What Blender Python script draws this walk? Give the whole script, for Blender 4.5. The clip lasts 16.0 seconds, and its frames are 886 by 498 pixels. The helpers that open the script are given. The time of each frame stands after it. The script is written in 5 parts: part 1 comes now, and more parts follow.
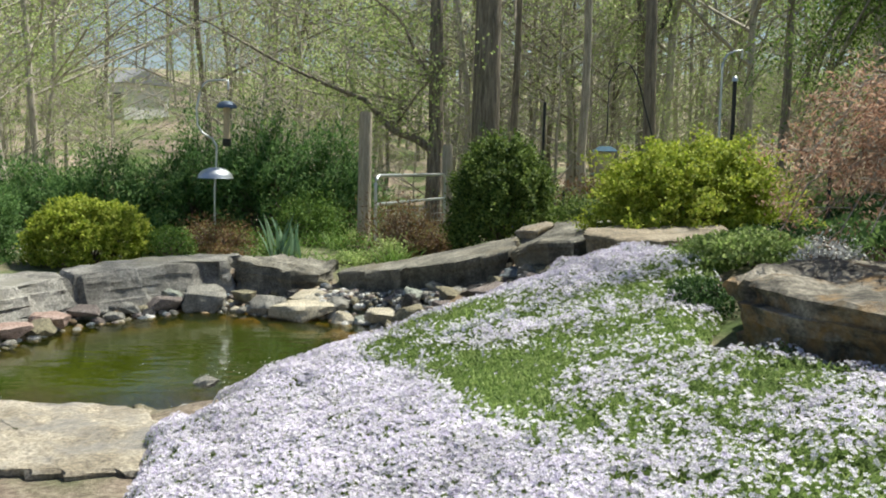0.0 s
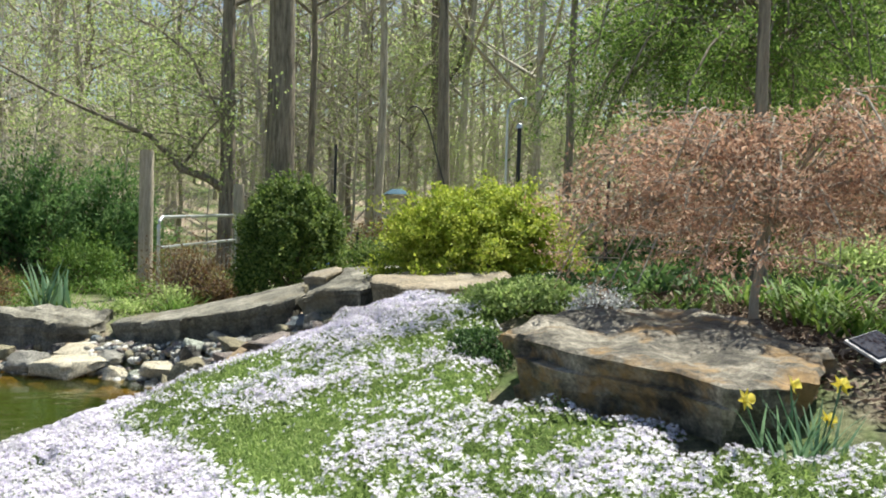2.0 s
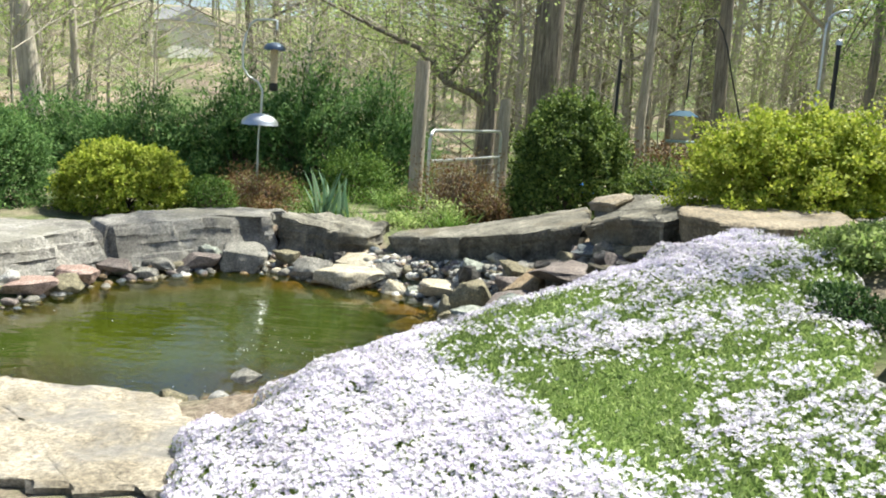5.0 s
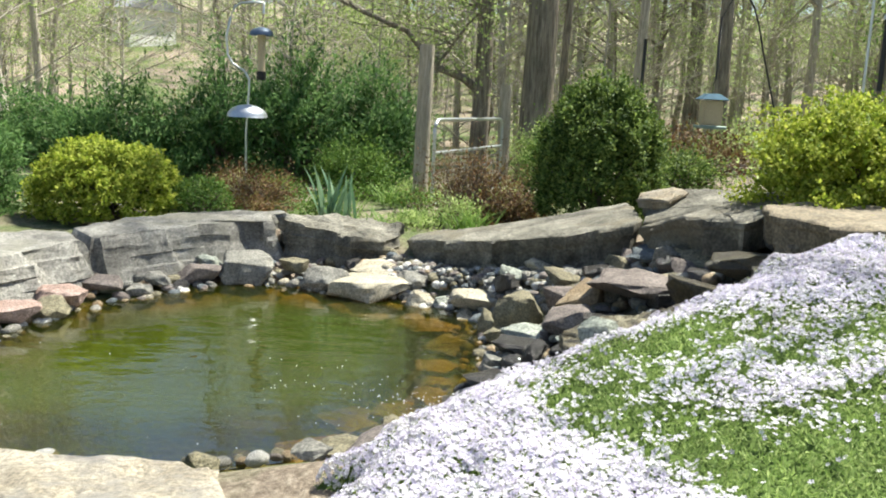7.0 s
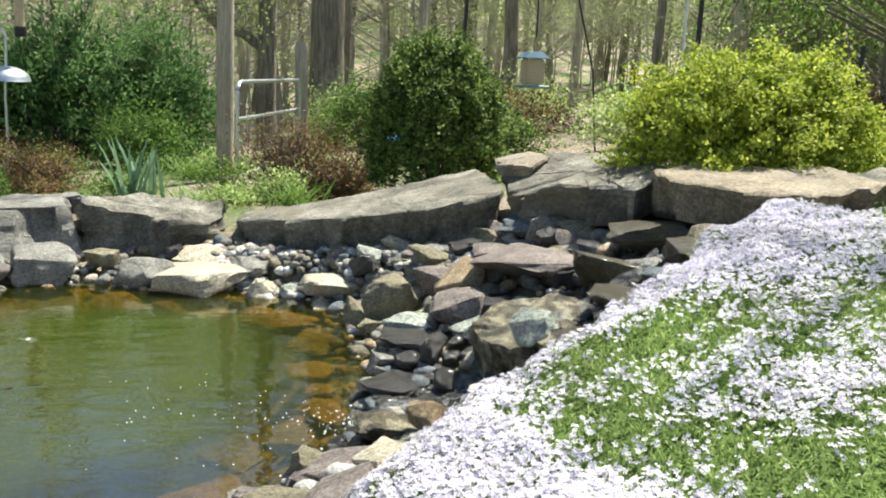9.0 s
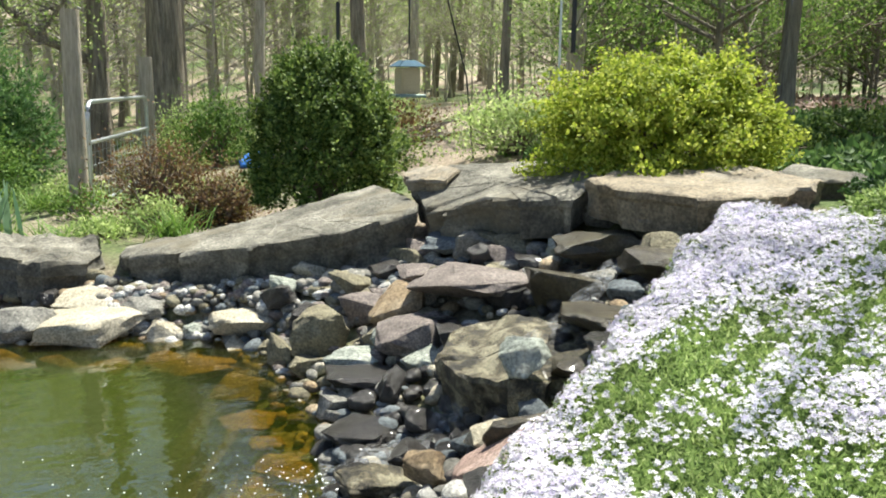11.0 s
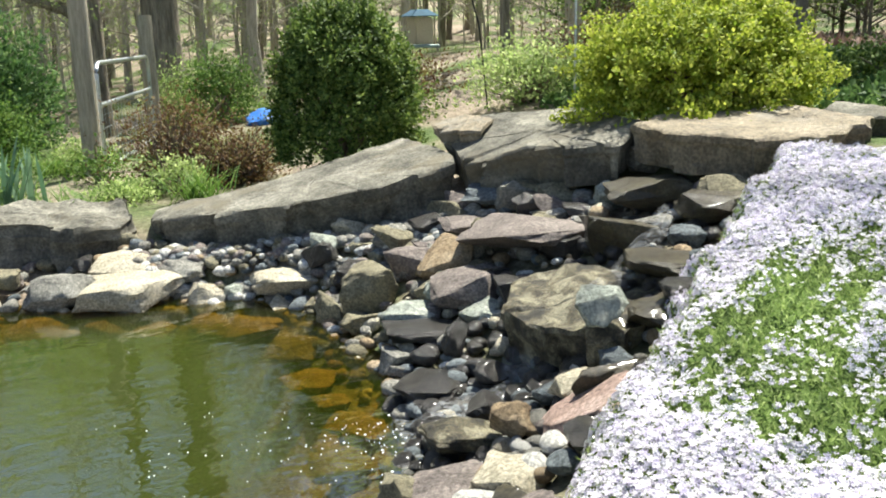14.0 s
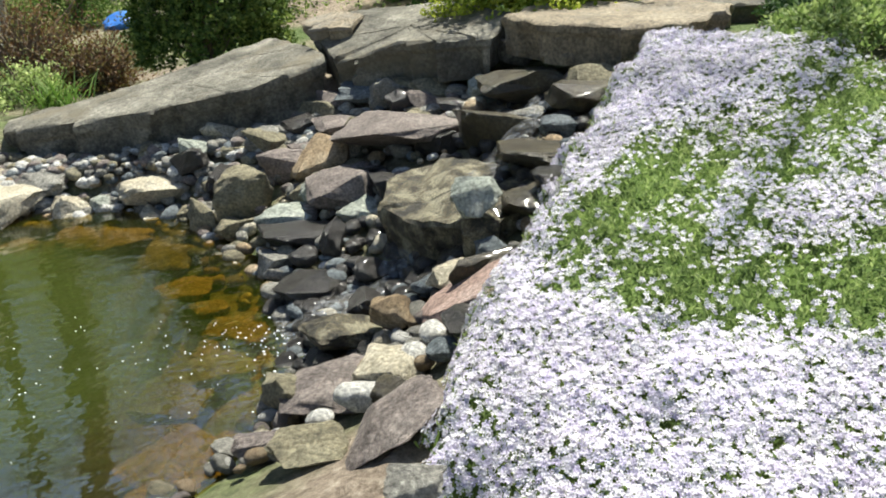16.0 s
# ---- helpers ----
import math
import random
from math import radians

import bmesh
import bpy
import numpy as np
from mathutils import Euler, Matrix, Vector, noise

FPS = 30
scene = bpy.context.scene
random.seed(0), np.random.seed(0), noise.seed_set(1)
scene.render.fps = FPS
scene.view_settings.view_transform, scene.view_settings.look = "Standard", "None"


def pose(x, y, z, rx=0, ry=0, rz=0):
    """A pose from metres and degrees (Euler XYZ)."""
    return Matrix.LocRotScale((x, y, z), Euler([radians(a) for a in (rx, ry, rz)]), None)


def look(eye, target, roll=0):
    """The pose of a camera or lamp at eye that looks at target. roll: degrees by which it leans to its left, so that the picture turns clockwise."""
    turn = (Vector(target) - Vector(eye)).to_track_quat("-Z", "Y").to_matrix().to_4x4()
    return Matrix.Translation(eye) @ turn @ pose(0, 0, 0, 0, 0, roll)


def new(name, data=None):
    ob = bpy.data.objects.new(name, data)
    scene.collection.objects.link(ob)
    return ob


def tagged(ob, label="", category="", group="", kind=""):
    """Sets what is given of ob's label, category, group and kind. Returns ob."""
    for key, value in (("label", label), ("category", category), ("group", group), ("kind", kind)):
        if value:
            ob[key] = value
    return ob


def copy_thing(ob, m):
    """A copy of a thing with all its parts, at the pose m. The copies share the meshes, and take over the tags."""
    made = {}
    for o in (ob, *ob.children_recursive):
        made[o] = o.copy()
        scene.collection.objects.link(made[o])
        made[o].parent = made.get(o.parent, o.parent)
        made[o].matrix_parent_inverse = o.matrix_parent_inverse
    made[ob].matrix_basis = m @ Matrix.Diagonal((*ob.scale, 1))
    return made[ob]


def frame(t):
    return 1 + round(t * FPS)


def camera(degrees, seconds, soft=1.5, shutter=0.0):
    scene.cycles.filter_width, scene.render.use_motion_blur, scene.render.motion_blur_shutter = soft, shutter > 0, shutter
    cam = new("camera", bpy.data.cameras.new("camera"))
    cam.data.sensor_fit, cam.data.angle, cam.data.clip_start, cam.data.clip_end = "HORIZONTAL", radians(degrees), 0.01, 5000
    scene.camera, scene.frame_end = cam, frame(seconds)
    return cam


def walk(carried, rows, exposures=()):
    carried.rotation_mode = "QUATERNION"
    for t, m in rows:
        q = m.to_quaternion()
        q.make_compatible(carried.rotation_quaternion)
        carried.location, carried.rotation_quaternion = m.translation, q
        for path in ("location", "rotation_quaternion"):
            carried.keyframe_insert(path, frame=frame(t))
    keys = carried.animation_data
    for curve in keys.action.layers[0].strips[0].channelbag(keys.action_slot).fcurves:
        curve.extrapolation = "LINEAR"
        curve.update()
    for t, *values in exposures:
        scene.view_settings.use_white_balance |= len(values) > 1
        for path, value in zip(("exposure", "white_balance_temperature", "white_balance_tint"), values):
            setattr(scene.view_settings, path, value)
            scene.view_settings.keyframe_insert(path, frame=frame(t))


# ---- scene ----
cam = camera(52.8, 16.0, soft=1.9)
PATH = [
    (0, (0.091, -0.257, 1.447), (0.065, 1.734, 1.252), 1.1),
    (0.5, (0.127, -0.186, 1.457), (0.191, 1.807, 1.303), 1.8),
    (1, (0.164, -0.12, 1.479), (0.299, 1.873, 1.381), 1.1),
    (1.5, (0.208, -0.08, 1.495), (0.521, 1.893, 1.392), 2.1),
    (2, (0.234, -0.071, 1.508), (0.642, 1.884, 1.406), 1.5),
    (2.5, (0.274, -0.01, 1.52), (0.644, 1.953, 1.435), 2.1),
    (3, (0.281, 0.049, 1.521), (0.471, 2.037, 1.424), 3.7),
    (3.5, (0.23, 0.13, 1.512), (0.295, 2.124, 1.367), 4.4),
    (4, (0.085, 0.257, 1.51), (0.17, 2.245, 1.309), 4.1),
    (4.5, (-0.044, 0.369, 1.51), (-0.014, 2.356, 1.287), 2.9),
    (5, (-0.152, 0.487, 1.48), (-0.252, 2.461, 1.177), 3.8),
    (5.2, (-0.194, 0.535, 1.474), (-0.343, 2.505, 1.164), 3.5),
    (7.3, (-0.752, 1.377, 1.488), (-0.703, 3.349, 1.156), 2.3),
    (7.5, (-0.811, 1.459, 1.485), (-0.643, 3.431, 1.194), 1.5),
    (8, (-0.958, 1.664, 1.469), (-0.604, 3.597, 1.097), 2.6),
    (8.2, (-1.01, 1.735, 1.465), (-0.626, 3.658, 1.073), 2.3),
    (10.3, (-1.535, 2.28, 1.459), (-0.776, 4.087, 1.061), 0.7),
    (10.5, (-1.573, 2.334, 1.459), (-0.816, 4.13, 1.009), -1.4),
    (11, (-1.647, 2.447, 1.472), (-0.779, 4.21, 1.102), 0.6),
    (11.5, (-1.688, 2.55, 1.484), (-0.716, 4.26, 1.12), -0.5),
    (12, (-1.756, 2.587, 1.487), (-0.645, 4.213, 1.138), -0.8),
    (12.5, (-1.835, 2.588, 1.499), (-0.711, 4.214, 1.196), -1.2),
    (13, (-1.878, 2.606, 1.501), (-0.822, 4.285, 1.245), -0.7),
    (13.5, (-1.908, 2.621, 1.488), (-0.986, 4.366, 1.164), -1.1),
    (14, (-1.91, 2.624, 1.465), (-1.026, 4.354, 0.99), -1.3),
    (14.5, (-1.899, 2.622, 1.447), (-0.97, 4.281, 0.827), -1.8),
    (15, (-1.894, 2.62, 1.437), (-0.945, 4.254, 0.781), -1.6),
    (15.5, (-1.891, 2.616, 1.431), (-0.882, 4.213, 0.775), -1.6),
    (16, (-1.883, 2.61, 1.423), (-0.814, 4.156, 0.741), -1.7),
]
walk(cam, [(t, look(eye, target, roll)) for t, eye, target, roll in PATH], [(0, 0.65), (1, 0.87), (2.5, 1.12), (3.5, 1.2), (5, 1.21), (7.5, 1.23), (12.5, 1.31), (14.5, 1.22), (16, 0.98)])

# ---- sky and sun ----
SUN_TO = Vector((0.56, 0.40, 1.3)).normalized()
world = bpy.data.worlds.new("world")
scene.world = world
world.use_nodes = True
sky = world.node_tree.nodes.new("ShaderNodeTexSky")
sky.sky_type = "NISHITA"
sky.sun_disc = False
sky.sun_elevation = math.asin(SUN_TO.z)
sky.sun_rotation = math.atan2(SUN_TO.x, SUN_TO.y)
back = world.node_tree.nodes["Background"]
back.inputs[1].default_value = 0.07
world.node_tree.links.new(sky.outputs[0], back.inputs[0])
sun = new("sun", bpy.data.lights.new("sun", "SUN"))
sun.data.energy, sun.data.angle, sun.data.color = 5.0, radians(0.6), (1.0, 0.98, 0.865)
sun.matrix_world = look(SUN_TO * 30, (0, 0, 0))


# ---- materials ----
def ramp(nt, fac, stops):
    node = nt.nodes.new("ShaderNodeValToRGB")
    while len(node.color_ramp.elements) < len(stops):
        node.color_ramp.elements.new(0.5)
    for el, (at, col) in zip(node.color_ramp.elements, stops):
        el.position, el.color = at, (*col, 1)
    nt.links.new(fac, node.inputs[0])
    return node.outputs[0]


def noise_tex(nt, scale, detail=6, rough=0.6, coords="Object", stretch=None):
    tc = nt.nodes.new("ShaderNodeTexCoord")
    vec = tc.outputs[coords]
    if stretch:
        mp = nt.nodes.new("ShaderNodeMapping")
        mp.inputs[3].default_value = stretch
        nt.links.new(vec, mp.inputs[0])
        vec = mp.outputs[0]
    n = nt.nodes.new("ShaderNodeTexNoise")
    n.inputs["Scale"].default_value, n.inputs["Detail"].default_value, n.inputs["Roughness"].default_value = scale, detail, rough
    nt.links.new(vec, n.inputs["Vector"])
    return n.outputs[0]


def mixed(nt, fac, a, b, mode="MIX"):
    m = nt.nodes.new("ShaderNodeMix")
    m.data_type, m.blend_type = "RGBA", mode
    for sock, val in ((m.inputs[0], fac), (m.inputs[6], a), (m.inputs[7], b)):
        if isinstance(val, (int, float)):
            sock.default_value = val
        elif isinstance(val, tuple):
            sock.default_value = (*val, 1)
        else:
            nt.links.new(val, sock)
    return m.outputs[2]


def bump(nt, bsdf, height, strength, dist):
    b = nt.nodes.new("ShaderNodeBump")
    b.inputs["Strength"].default_value, b.inputs["Distance"].default_value = strength, dist
    nt.links.new(height, b.inputs["Height"])
    nt.links.new(b.outputs[0], bsdf.inputs["Normal"])


def blank(name):
    m = bpy.data.materials.new(name)
    m.use_nodes = True
    return m, m.node_tree, m.node_tree.nodes["Principled BSDF"]


def rock_mat(name, dark, mid, light, rough=0.85, scale=5.0, stretch=None, coat=0.0, spots=None, crisp=1.0):
    """Stone: broad stains, fine grain, speckle and relief."""
    m, nt, b = blank(name)
    broad = ramp(nt, noise_tex(nt, scale, 8, 0.65, stretch=stretch), [(0.5 - 0.2 / crisp, dark), (0.5, mid), (0.5 + 0.22 / crisp, light)])
    grain = ramp(nt, noise_tex(nt, scale * 9, 8, 0.8), [(0.3, (0.4, 0.4, 0.4)), (0.5, (0.9, 0.9, 0.88)), (0.7, (1.45, 1.42, 1.36))])
    col = mixed(nt, 0.8, broad, grain, "MULTIPLY")
    speck = ramp(nt, noise_tex(nt, max(55, scale * 16), 5, 0.75), [(0.36, (0.45, 0.44, 0.42)), (0.5, (1.0, 1.0, 1.0)), (0.64, (1.6, 1.58, 1.52))])
    col = mixed(nt, 0.75, col, speck, "MULTIPLY")
    if spots:
        f = ramp(nt, noise_tex(nt, scale * 0.55, 5, 0.7), [(0.52, (0, 0, 0)), (0.62, (1, 1, 1))])
        col = mixed(nt, f, col, mixed(nt, 0.7, spots, grain, "MULTIPLY"))
    nt.links.new(col, b.inputs["Base Color"])
    b.inputs["Roughness"].default_value = rough
    b.inputs["Coat Weight"].default_value = coat
    b.inputs["Coat Roughness"].default_value = 0.12
    bump(nt, b, noise_tex(nt, scale * 3.2, 10, 0.78, stretch=stretch or (1, 1, 2.2)), 0.9, 0.035)
    return m


def leaf_mat(name, lo, mid, hi, glow=0.35, rough=0.5):
    """Leaves: each leaf its own tint, part of the light passing through."""
    m, nt, b = blank(name)
    geo = nt.nodes.new("ShaderNodeNewGeometry")
    col = ramp(nt, geo.outputs["Random Per Island"], [(0.0, lo), (0.5, mid), (1.0, hi)])
    patch = ramp(nt, noise_tex(nt, 3.0, 3), [(0.3, (0.7, 0.7, 0.7)), (0.7, (1.2, 1.2, 1.2))])
    col = mixed(nt, 0.7, col, patch, "MULTIPLY")
    nt.links.new(col, b.inputs["Base Color"])
    b.inputs["Roughness"].default_value = max(rough, 0.6)
    b.inputs["Specular IOR Level"].default_value = 0.22
    tr = nt.nodes.new("ShaderNodeBsdfTranslucent")
    nt.links.new(col, tr.inputs[0])
    mx = nt.nodes.new("ShaderNodeMixShader")
    mx.inputs[0].default_value = glow
    nt.links.new(b.outputs[0], mx.inputs[1])
    nt.links.new(tr.outputs[0], mx.inputs[2])
    nt.links.new(mx.outputs[0], nt.nodes["Material Output"].inputs[0])
    return m


def bark_mat(name, dark, light, scale=9.0):
    m, nt, b = blank(name)
    n = noise_tex(nt, scale, 7, 0.7, stretch=(3.0, 3.0, 0.35))
    col = mixed(nt, 0.6, ramp(nt, n, [(0.35, dark), (0.65, light)]), ramp(nt, noise_tex(nt, 1.3, 4), [(0.3, (0.7, 0.72, 0.66)), (0.7, (1.15, 1.12, 1.05))]), "MULTIPLY")
    nt.links.new(col, b.inputs["Base Color"])
    b.inputs["Roughness"].default_value = 0.95
    bump(nt, b, n, 1.0, 0.03)
    return m


def plain_mat(name, col, rough, metal=0.0, vary=0.15, scale=20.0):
    m, nt, b = blank(name)
    lo, hi = tuple(c * (1 - vary) for c in col), tuple(min(1, c * (1 + vary)) for c in col)
    nt.links.new(ramp(nt, noise_tex(nt, scale, 5), [(0.3, lo), (0.7, hi)]), b.inputs["Base Color"])
    b.inputs["Roughness"].default_value, b.inputs["Metallic"].default_value = rough, metal
    return m


SLAB = rock_mat("weathered_bluestone", (0.085, 0.080, 0.064), (0.18, 0.170, 0.138), (0.34, 0.322, 0.27), scale=3.4, spots=(0.19, 0.168, 0.12), crisp=1.4)
SLAB_GREY = rock_mat("pale_grey_wall_stone", (0.17, 0.162, 0.145), (0.30, 0.288, 0.262), (0.42, 0.41, 0.38), scale=2.6, spots=(0.25, 0.24, 0.20), crisp=1.3)
SLAB_BUFF = rock_mat("buff_sandstone", (0.16, 0.135, 0.095), (0.29, 0.24, 0.17), (0.41, 0.35, 0.26), scale=3.0, spots=(0.30, 0.27, 0.22))
BOULDER = rock_mat("lichened_boulder_rock", (0.06, 0.055, 0.045), (0.18, 0.163, 0.13), (0.40, 0.365, 0.30), scale=3.8, stretch=(1, 1.6, 2.5), spots=(0.36, 0.23, 0.10), crisp=1.6)
ROCKS = {
    "grey": rock_mat("grey_stone", (0.16, 0.155, 0.14), (0.27, 0.26, 0.23), (0.38, 0.37, 0.33)),
    "olive": rock_mat("olive_stone", (0.13, 0.115, 0.075), (0.24, 0.215, 0.14), (0.35, 0.32, 0.22)),
    "cream": rock_mat("cream_stone", (0.36, 0.32, 0.23), (0.52, 0.47, 0.36), (0.66, 0.61, 0.50)),
    "orange": rock_mat("rusty_tan_stone", (0.22, 0.15, 0.09), (0.34, 0.25, 0.15), (0.46, 0.37, 0.26)),
    "mauve": rock_mat("mauve_stone", (0.13, 0.108, 0.098), (0.225, 0.188, 0.172), (0.34, 0.295, 0.27)),
    "pink": rock_mat("pink_sandstone", (0.27, 0.18, 0.15), (0.40, 0.28, 0.24), (0.52, 0.40, 0.36)),
    "green": rock_mat("pale_green_stone", (0.22, 0.25, 0.21), (0.38, 0.41, 0.36), (0.55, 0.57, 0.52)),
    "slate": rock_mat("blue_slate_stone", (0.09, 0.11, 0.12), (0.15, 0.175, 0.19), (0.22, 0.25, 0.27)),
    "white": rock_mat("pale_quartz_stone", (0.45, 0.44, 0.41), (0.60, 0.59, 0.56), (0.74, 0.73, 0.70)),
    "dark": rock_mat("wet_dark_stone", (0.016, 0.014, 0.012), (0.034, 0.030, 0.026), (0.066, 0.06, 0.054), rough=0.38, coat=0.35),
    "moss": rock_mat("wet_mossy_stone", (0.028, 0.022, 0.012), (0.07, 0.057, 0.03), (0.14, 0.12, 0.07), rough=0.45, coat=0.4),
    "mottled": rock_mat("mottled_wet_rock", (0.035, 0.03, 0.018), (0.14, 0.118, 0.07), (0.34, 0.31, 0.21), rough=0.6, scale=9, coat=0.15, crisp=2.2),
}
LEAF_BOX = leaf_mat("boxwood_leaf", (0.035, 0.072, 0.014), (0.105, 0.17, 0.034), (0.27, 0.35, 0.085), 0.35, 0.6)
LEAF_GOLD = leaf_mat("golden_leaf", (0.15, 0.23, 0.022), (0.35, 0.42, 0.05), (0.54, 0.57, 0.11), 0.45)
LEAF_JUNIPER = leaf_mat("juniper_spray", (0.05, 0.115, 0.032), (0.115, 0.23, 0.065), (0.24, 0.38, 0.12), 0.42)
LEAF_MAPLE = leaf_mat("red_maple_leaf", (0.24, 0.125, 0.08), (0.45, 0.275, 0.19), (0.63, 0.47, 0.36), 0.5)
LEAF_SPRING = leaf_mat("young_spring_leaf", (0.22, 0.32, 0.085), (0.40, 0.51, 0.18), (0.60, 0.67, 0.31), 0.6)
LEAF_DEEP = leaf_mat("hanging_green_spray", (0.045, 0.095, 0.02), (0.13, 0.22, 0.045), (0.29, 0.40, 0.10), 0.5)
LEAF_BLADE = leaf_mat("grass_blade", (0.06, 0.13, 0.02), (0.12, 0.22, 0.04), (0.22, 0.32, 0.07), 0.35)
LEAF_IRIS = leaf_mat("iris_blade", (0.08, 0.17, 0.09), (0.14, 0.25, 0.14), (0.22, 0.34, 0.20), 0.3)
LEAF_BROWN = leaf_mat("rusty_twiggy_leaf", (0.10, 0.05, 0.025), (0.20, 0.11, 0.05), (0.22, 0.20, 0.06), 0.3)
LEAF_PHLOX = leaf_mat("phlox_needle", (0.12, 0.20, 0.05), (0.27, 0.37, 0.11), (0.46, 0.55, 0.22), 0.45)
LEAF_DARK = leaf_mat("dark_groundcover_leaf", (0.02, 0.05, 0.015), (0.045, 0.10, 0.025), (0.09, 0.16, 0.04), 0.25)
PETAL = leaf_mat("phlox_petal", (0.60, 0.54, 0.71), (0.78, 0.745, 0.81), (0.89, 0.875, 0.885), 0.25, 0.7)
BARK = bark_mat("grey_brown_bark", (0.12, 0.10, 0.078), (0.34, 0.295, 0.235))
BARK_DEEP = bark_mat("furrowed_dark_bark", (0.10, 0.085, 0.066), (0.36, 0.31, 0.25), 7.0)
BARK_PALE = bark_mat("pale_grey_bark", (0.27, 0.245, 0.205), (0.60, 0.55, 0.48))
TWIG = plain_mat("dead_twig_bark", (0.17, 0.13, 0.095), 0.9)
POST = bark_mat("weathered_post_wood", (0.32, 0.275, 0.215), (0.58, 0.51, 0.42), 14.0)
GALV = plain_mat("galvanised_steel", (0.55, 0.58, 0.60), 0.38, 0.85, 0.12, 40)
BLACK_METAL = plain_mat("black_painted_metal", (0.02, 0.02, 0.022), 0.5, 0.2)


def ground_material():
    """Garden soil with moss, leaf litter further out."""
    m, nt, b = blank("soil_litter_and_moss")
    fine = noise_tex(nt, 26, 9, 0.75)
    litter = ramp(nt, fine, [(0.3, (0.09, 0.066, 0.045)), (0.5, (0.29, 0.23, 0.17)), (0.68, (0.52, 0.44, 0.34))])
    moss = ramp(nt, fine, [(0.3, (0.035, 0.06, 0.015)), (0.55, (0.10, 0.15, 0.035)), (0.7, (0.18, 0.24, 0.07))])
    patch = ramp(nt, noise_tex(nt, 0.55, 6, 0.6), [(0.44, (0, 0, 0)), (0.58, (1, 1, 1))])
    nt.links.new(mixed(nt, patch, litter, moss), b.inputs["Base Color"])
    b.inputs["Roughness"].default_value = 0.95
    bump(nt, b, fine, 0.9, 0.04)
    return m


GROUND = ground_material()


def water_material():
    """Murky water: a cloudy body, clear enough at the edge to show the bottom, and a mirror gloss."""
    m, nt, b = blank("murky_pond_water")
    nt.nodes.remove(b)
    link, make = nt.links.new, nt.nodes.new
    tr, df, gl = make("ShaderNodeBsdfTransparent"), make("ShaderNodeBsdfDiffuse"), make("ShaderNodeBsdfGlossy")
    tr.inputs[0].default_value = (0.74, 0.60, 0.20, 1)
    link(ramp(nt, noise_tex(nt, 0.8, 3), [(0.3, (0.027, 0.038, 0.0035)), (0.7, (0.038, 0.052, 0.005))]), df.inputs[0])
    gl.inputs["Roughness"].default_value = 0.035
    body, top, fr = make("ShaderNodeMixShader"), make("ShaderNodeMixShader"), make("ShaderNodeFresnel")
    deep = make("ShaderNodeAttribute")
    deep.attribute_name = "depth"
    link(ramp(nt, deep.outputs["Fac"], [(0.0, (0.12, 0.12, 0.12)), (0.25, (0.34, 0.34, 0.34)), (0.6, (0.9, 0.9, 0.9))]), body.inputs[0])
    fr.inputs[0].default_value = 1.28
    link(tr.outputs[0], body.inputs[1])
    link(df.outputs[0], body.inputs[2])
    less = make("ShaderNodeMath")
    less.operation = "MULTIPLY"
    less.inputs[1].default_value = 0.34
    link(fr.outputs[0], less.inputs[0])
    link(less.outputs[0], top.inputs[0])
    link(body.outputs[0], top.inputs[1])
    link(gl.outputs[0], top.inputs[2])
    link(top.outputs[0], nt.nodes["Material Output"].inputs[0])
    bp = make("ShaderNodeBump")
    bp.inputs["Strength"].default_value, bp.inputs["Distance"].default_value = 0.28, 0.02
    link(noise_tex(nt, 4.0, 3, 0.5, stretch=(1.0, 1.7, 1.0)), bp.inputs["Height"])
    link(bp.outputs[0], gl.inputs["Normal"])
    return m


WATER = water_material()


# ---- mesh helpers ----
def smooth(a, b, x):
    t = np.clip((x - a) / (b - a), 0, 1)
    return t * t * (3 - 2 * t)


def fast_mesh(name, verts, quads, mat, flat=True):
    """A mesh from an array of points and an array of faces with equal corner counts."""
    me = bpy.data.meshes.new(name)
    v, q = np.asarray(verts, np.float32), np.asarray(quads, np.int32)
    me.vertices.add(len(v))
    me.vertices.foreach_set("co", v.ravel())
    me.loops.add(q.size)
    me.loops.foreach_set("vertex_index", q.ravel())
    me.polygons.add(len(q))
    me.polygons.foreach_set("loop_start", np.arange(0, q.size, q.shape[1], dtype=np.int32))
    me.polygons.foreach_set("use_smooth", np.full(len(q), not flat))
    me.update(calc_edges=True)
    me.validate()
    me.materials.append(mat)
    return me


def child(name, me, parent, label=""):
    ob = new(name, me)
    ob.parent = parent
    return tagged(ob, label)


def part(name, bm, material, parent, label="", flat=True):
    me = bpy.data.meshes.new(name)
    bm.to_mesh(me)
    bm.free()
    if not flat:
        me.polygons.foreach_set("use_smooth", [True] * len(me.polygons))
        me.set_sharp_from_angle(angle=radians(38))
    me.materials.append(material)
    return child(name, me, parent, label)


def thing(name, at, label, category, group="", kind="", rz=0.0):
    ob = new(name)
    ob.matrix_world = pose(*at, 0, 0, rz)
    return tagged(ob, label, category, group, kind)


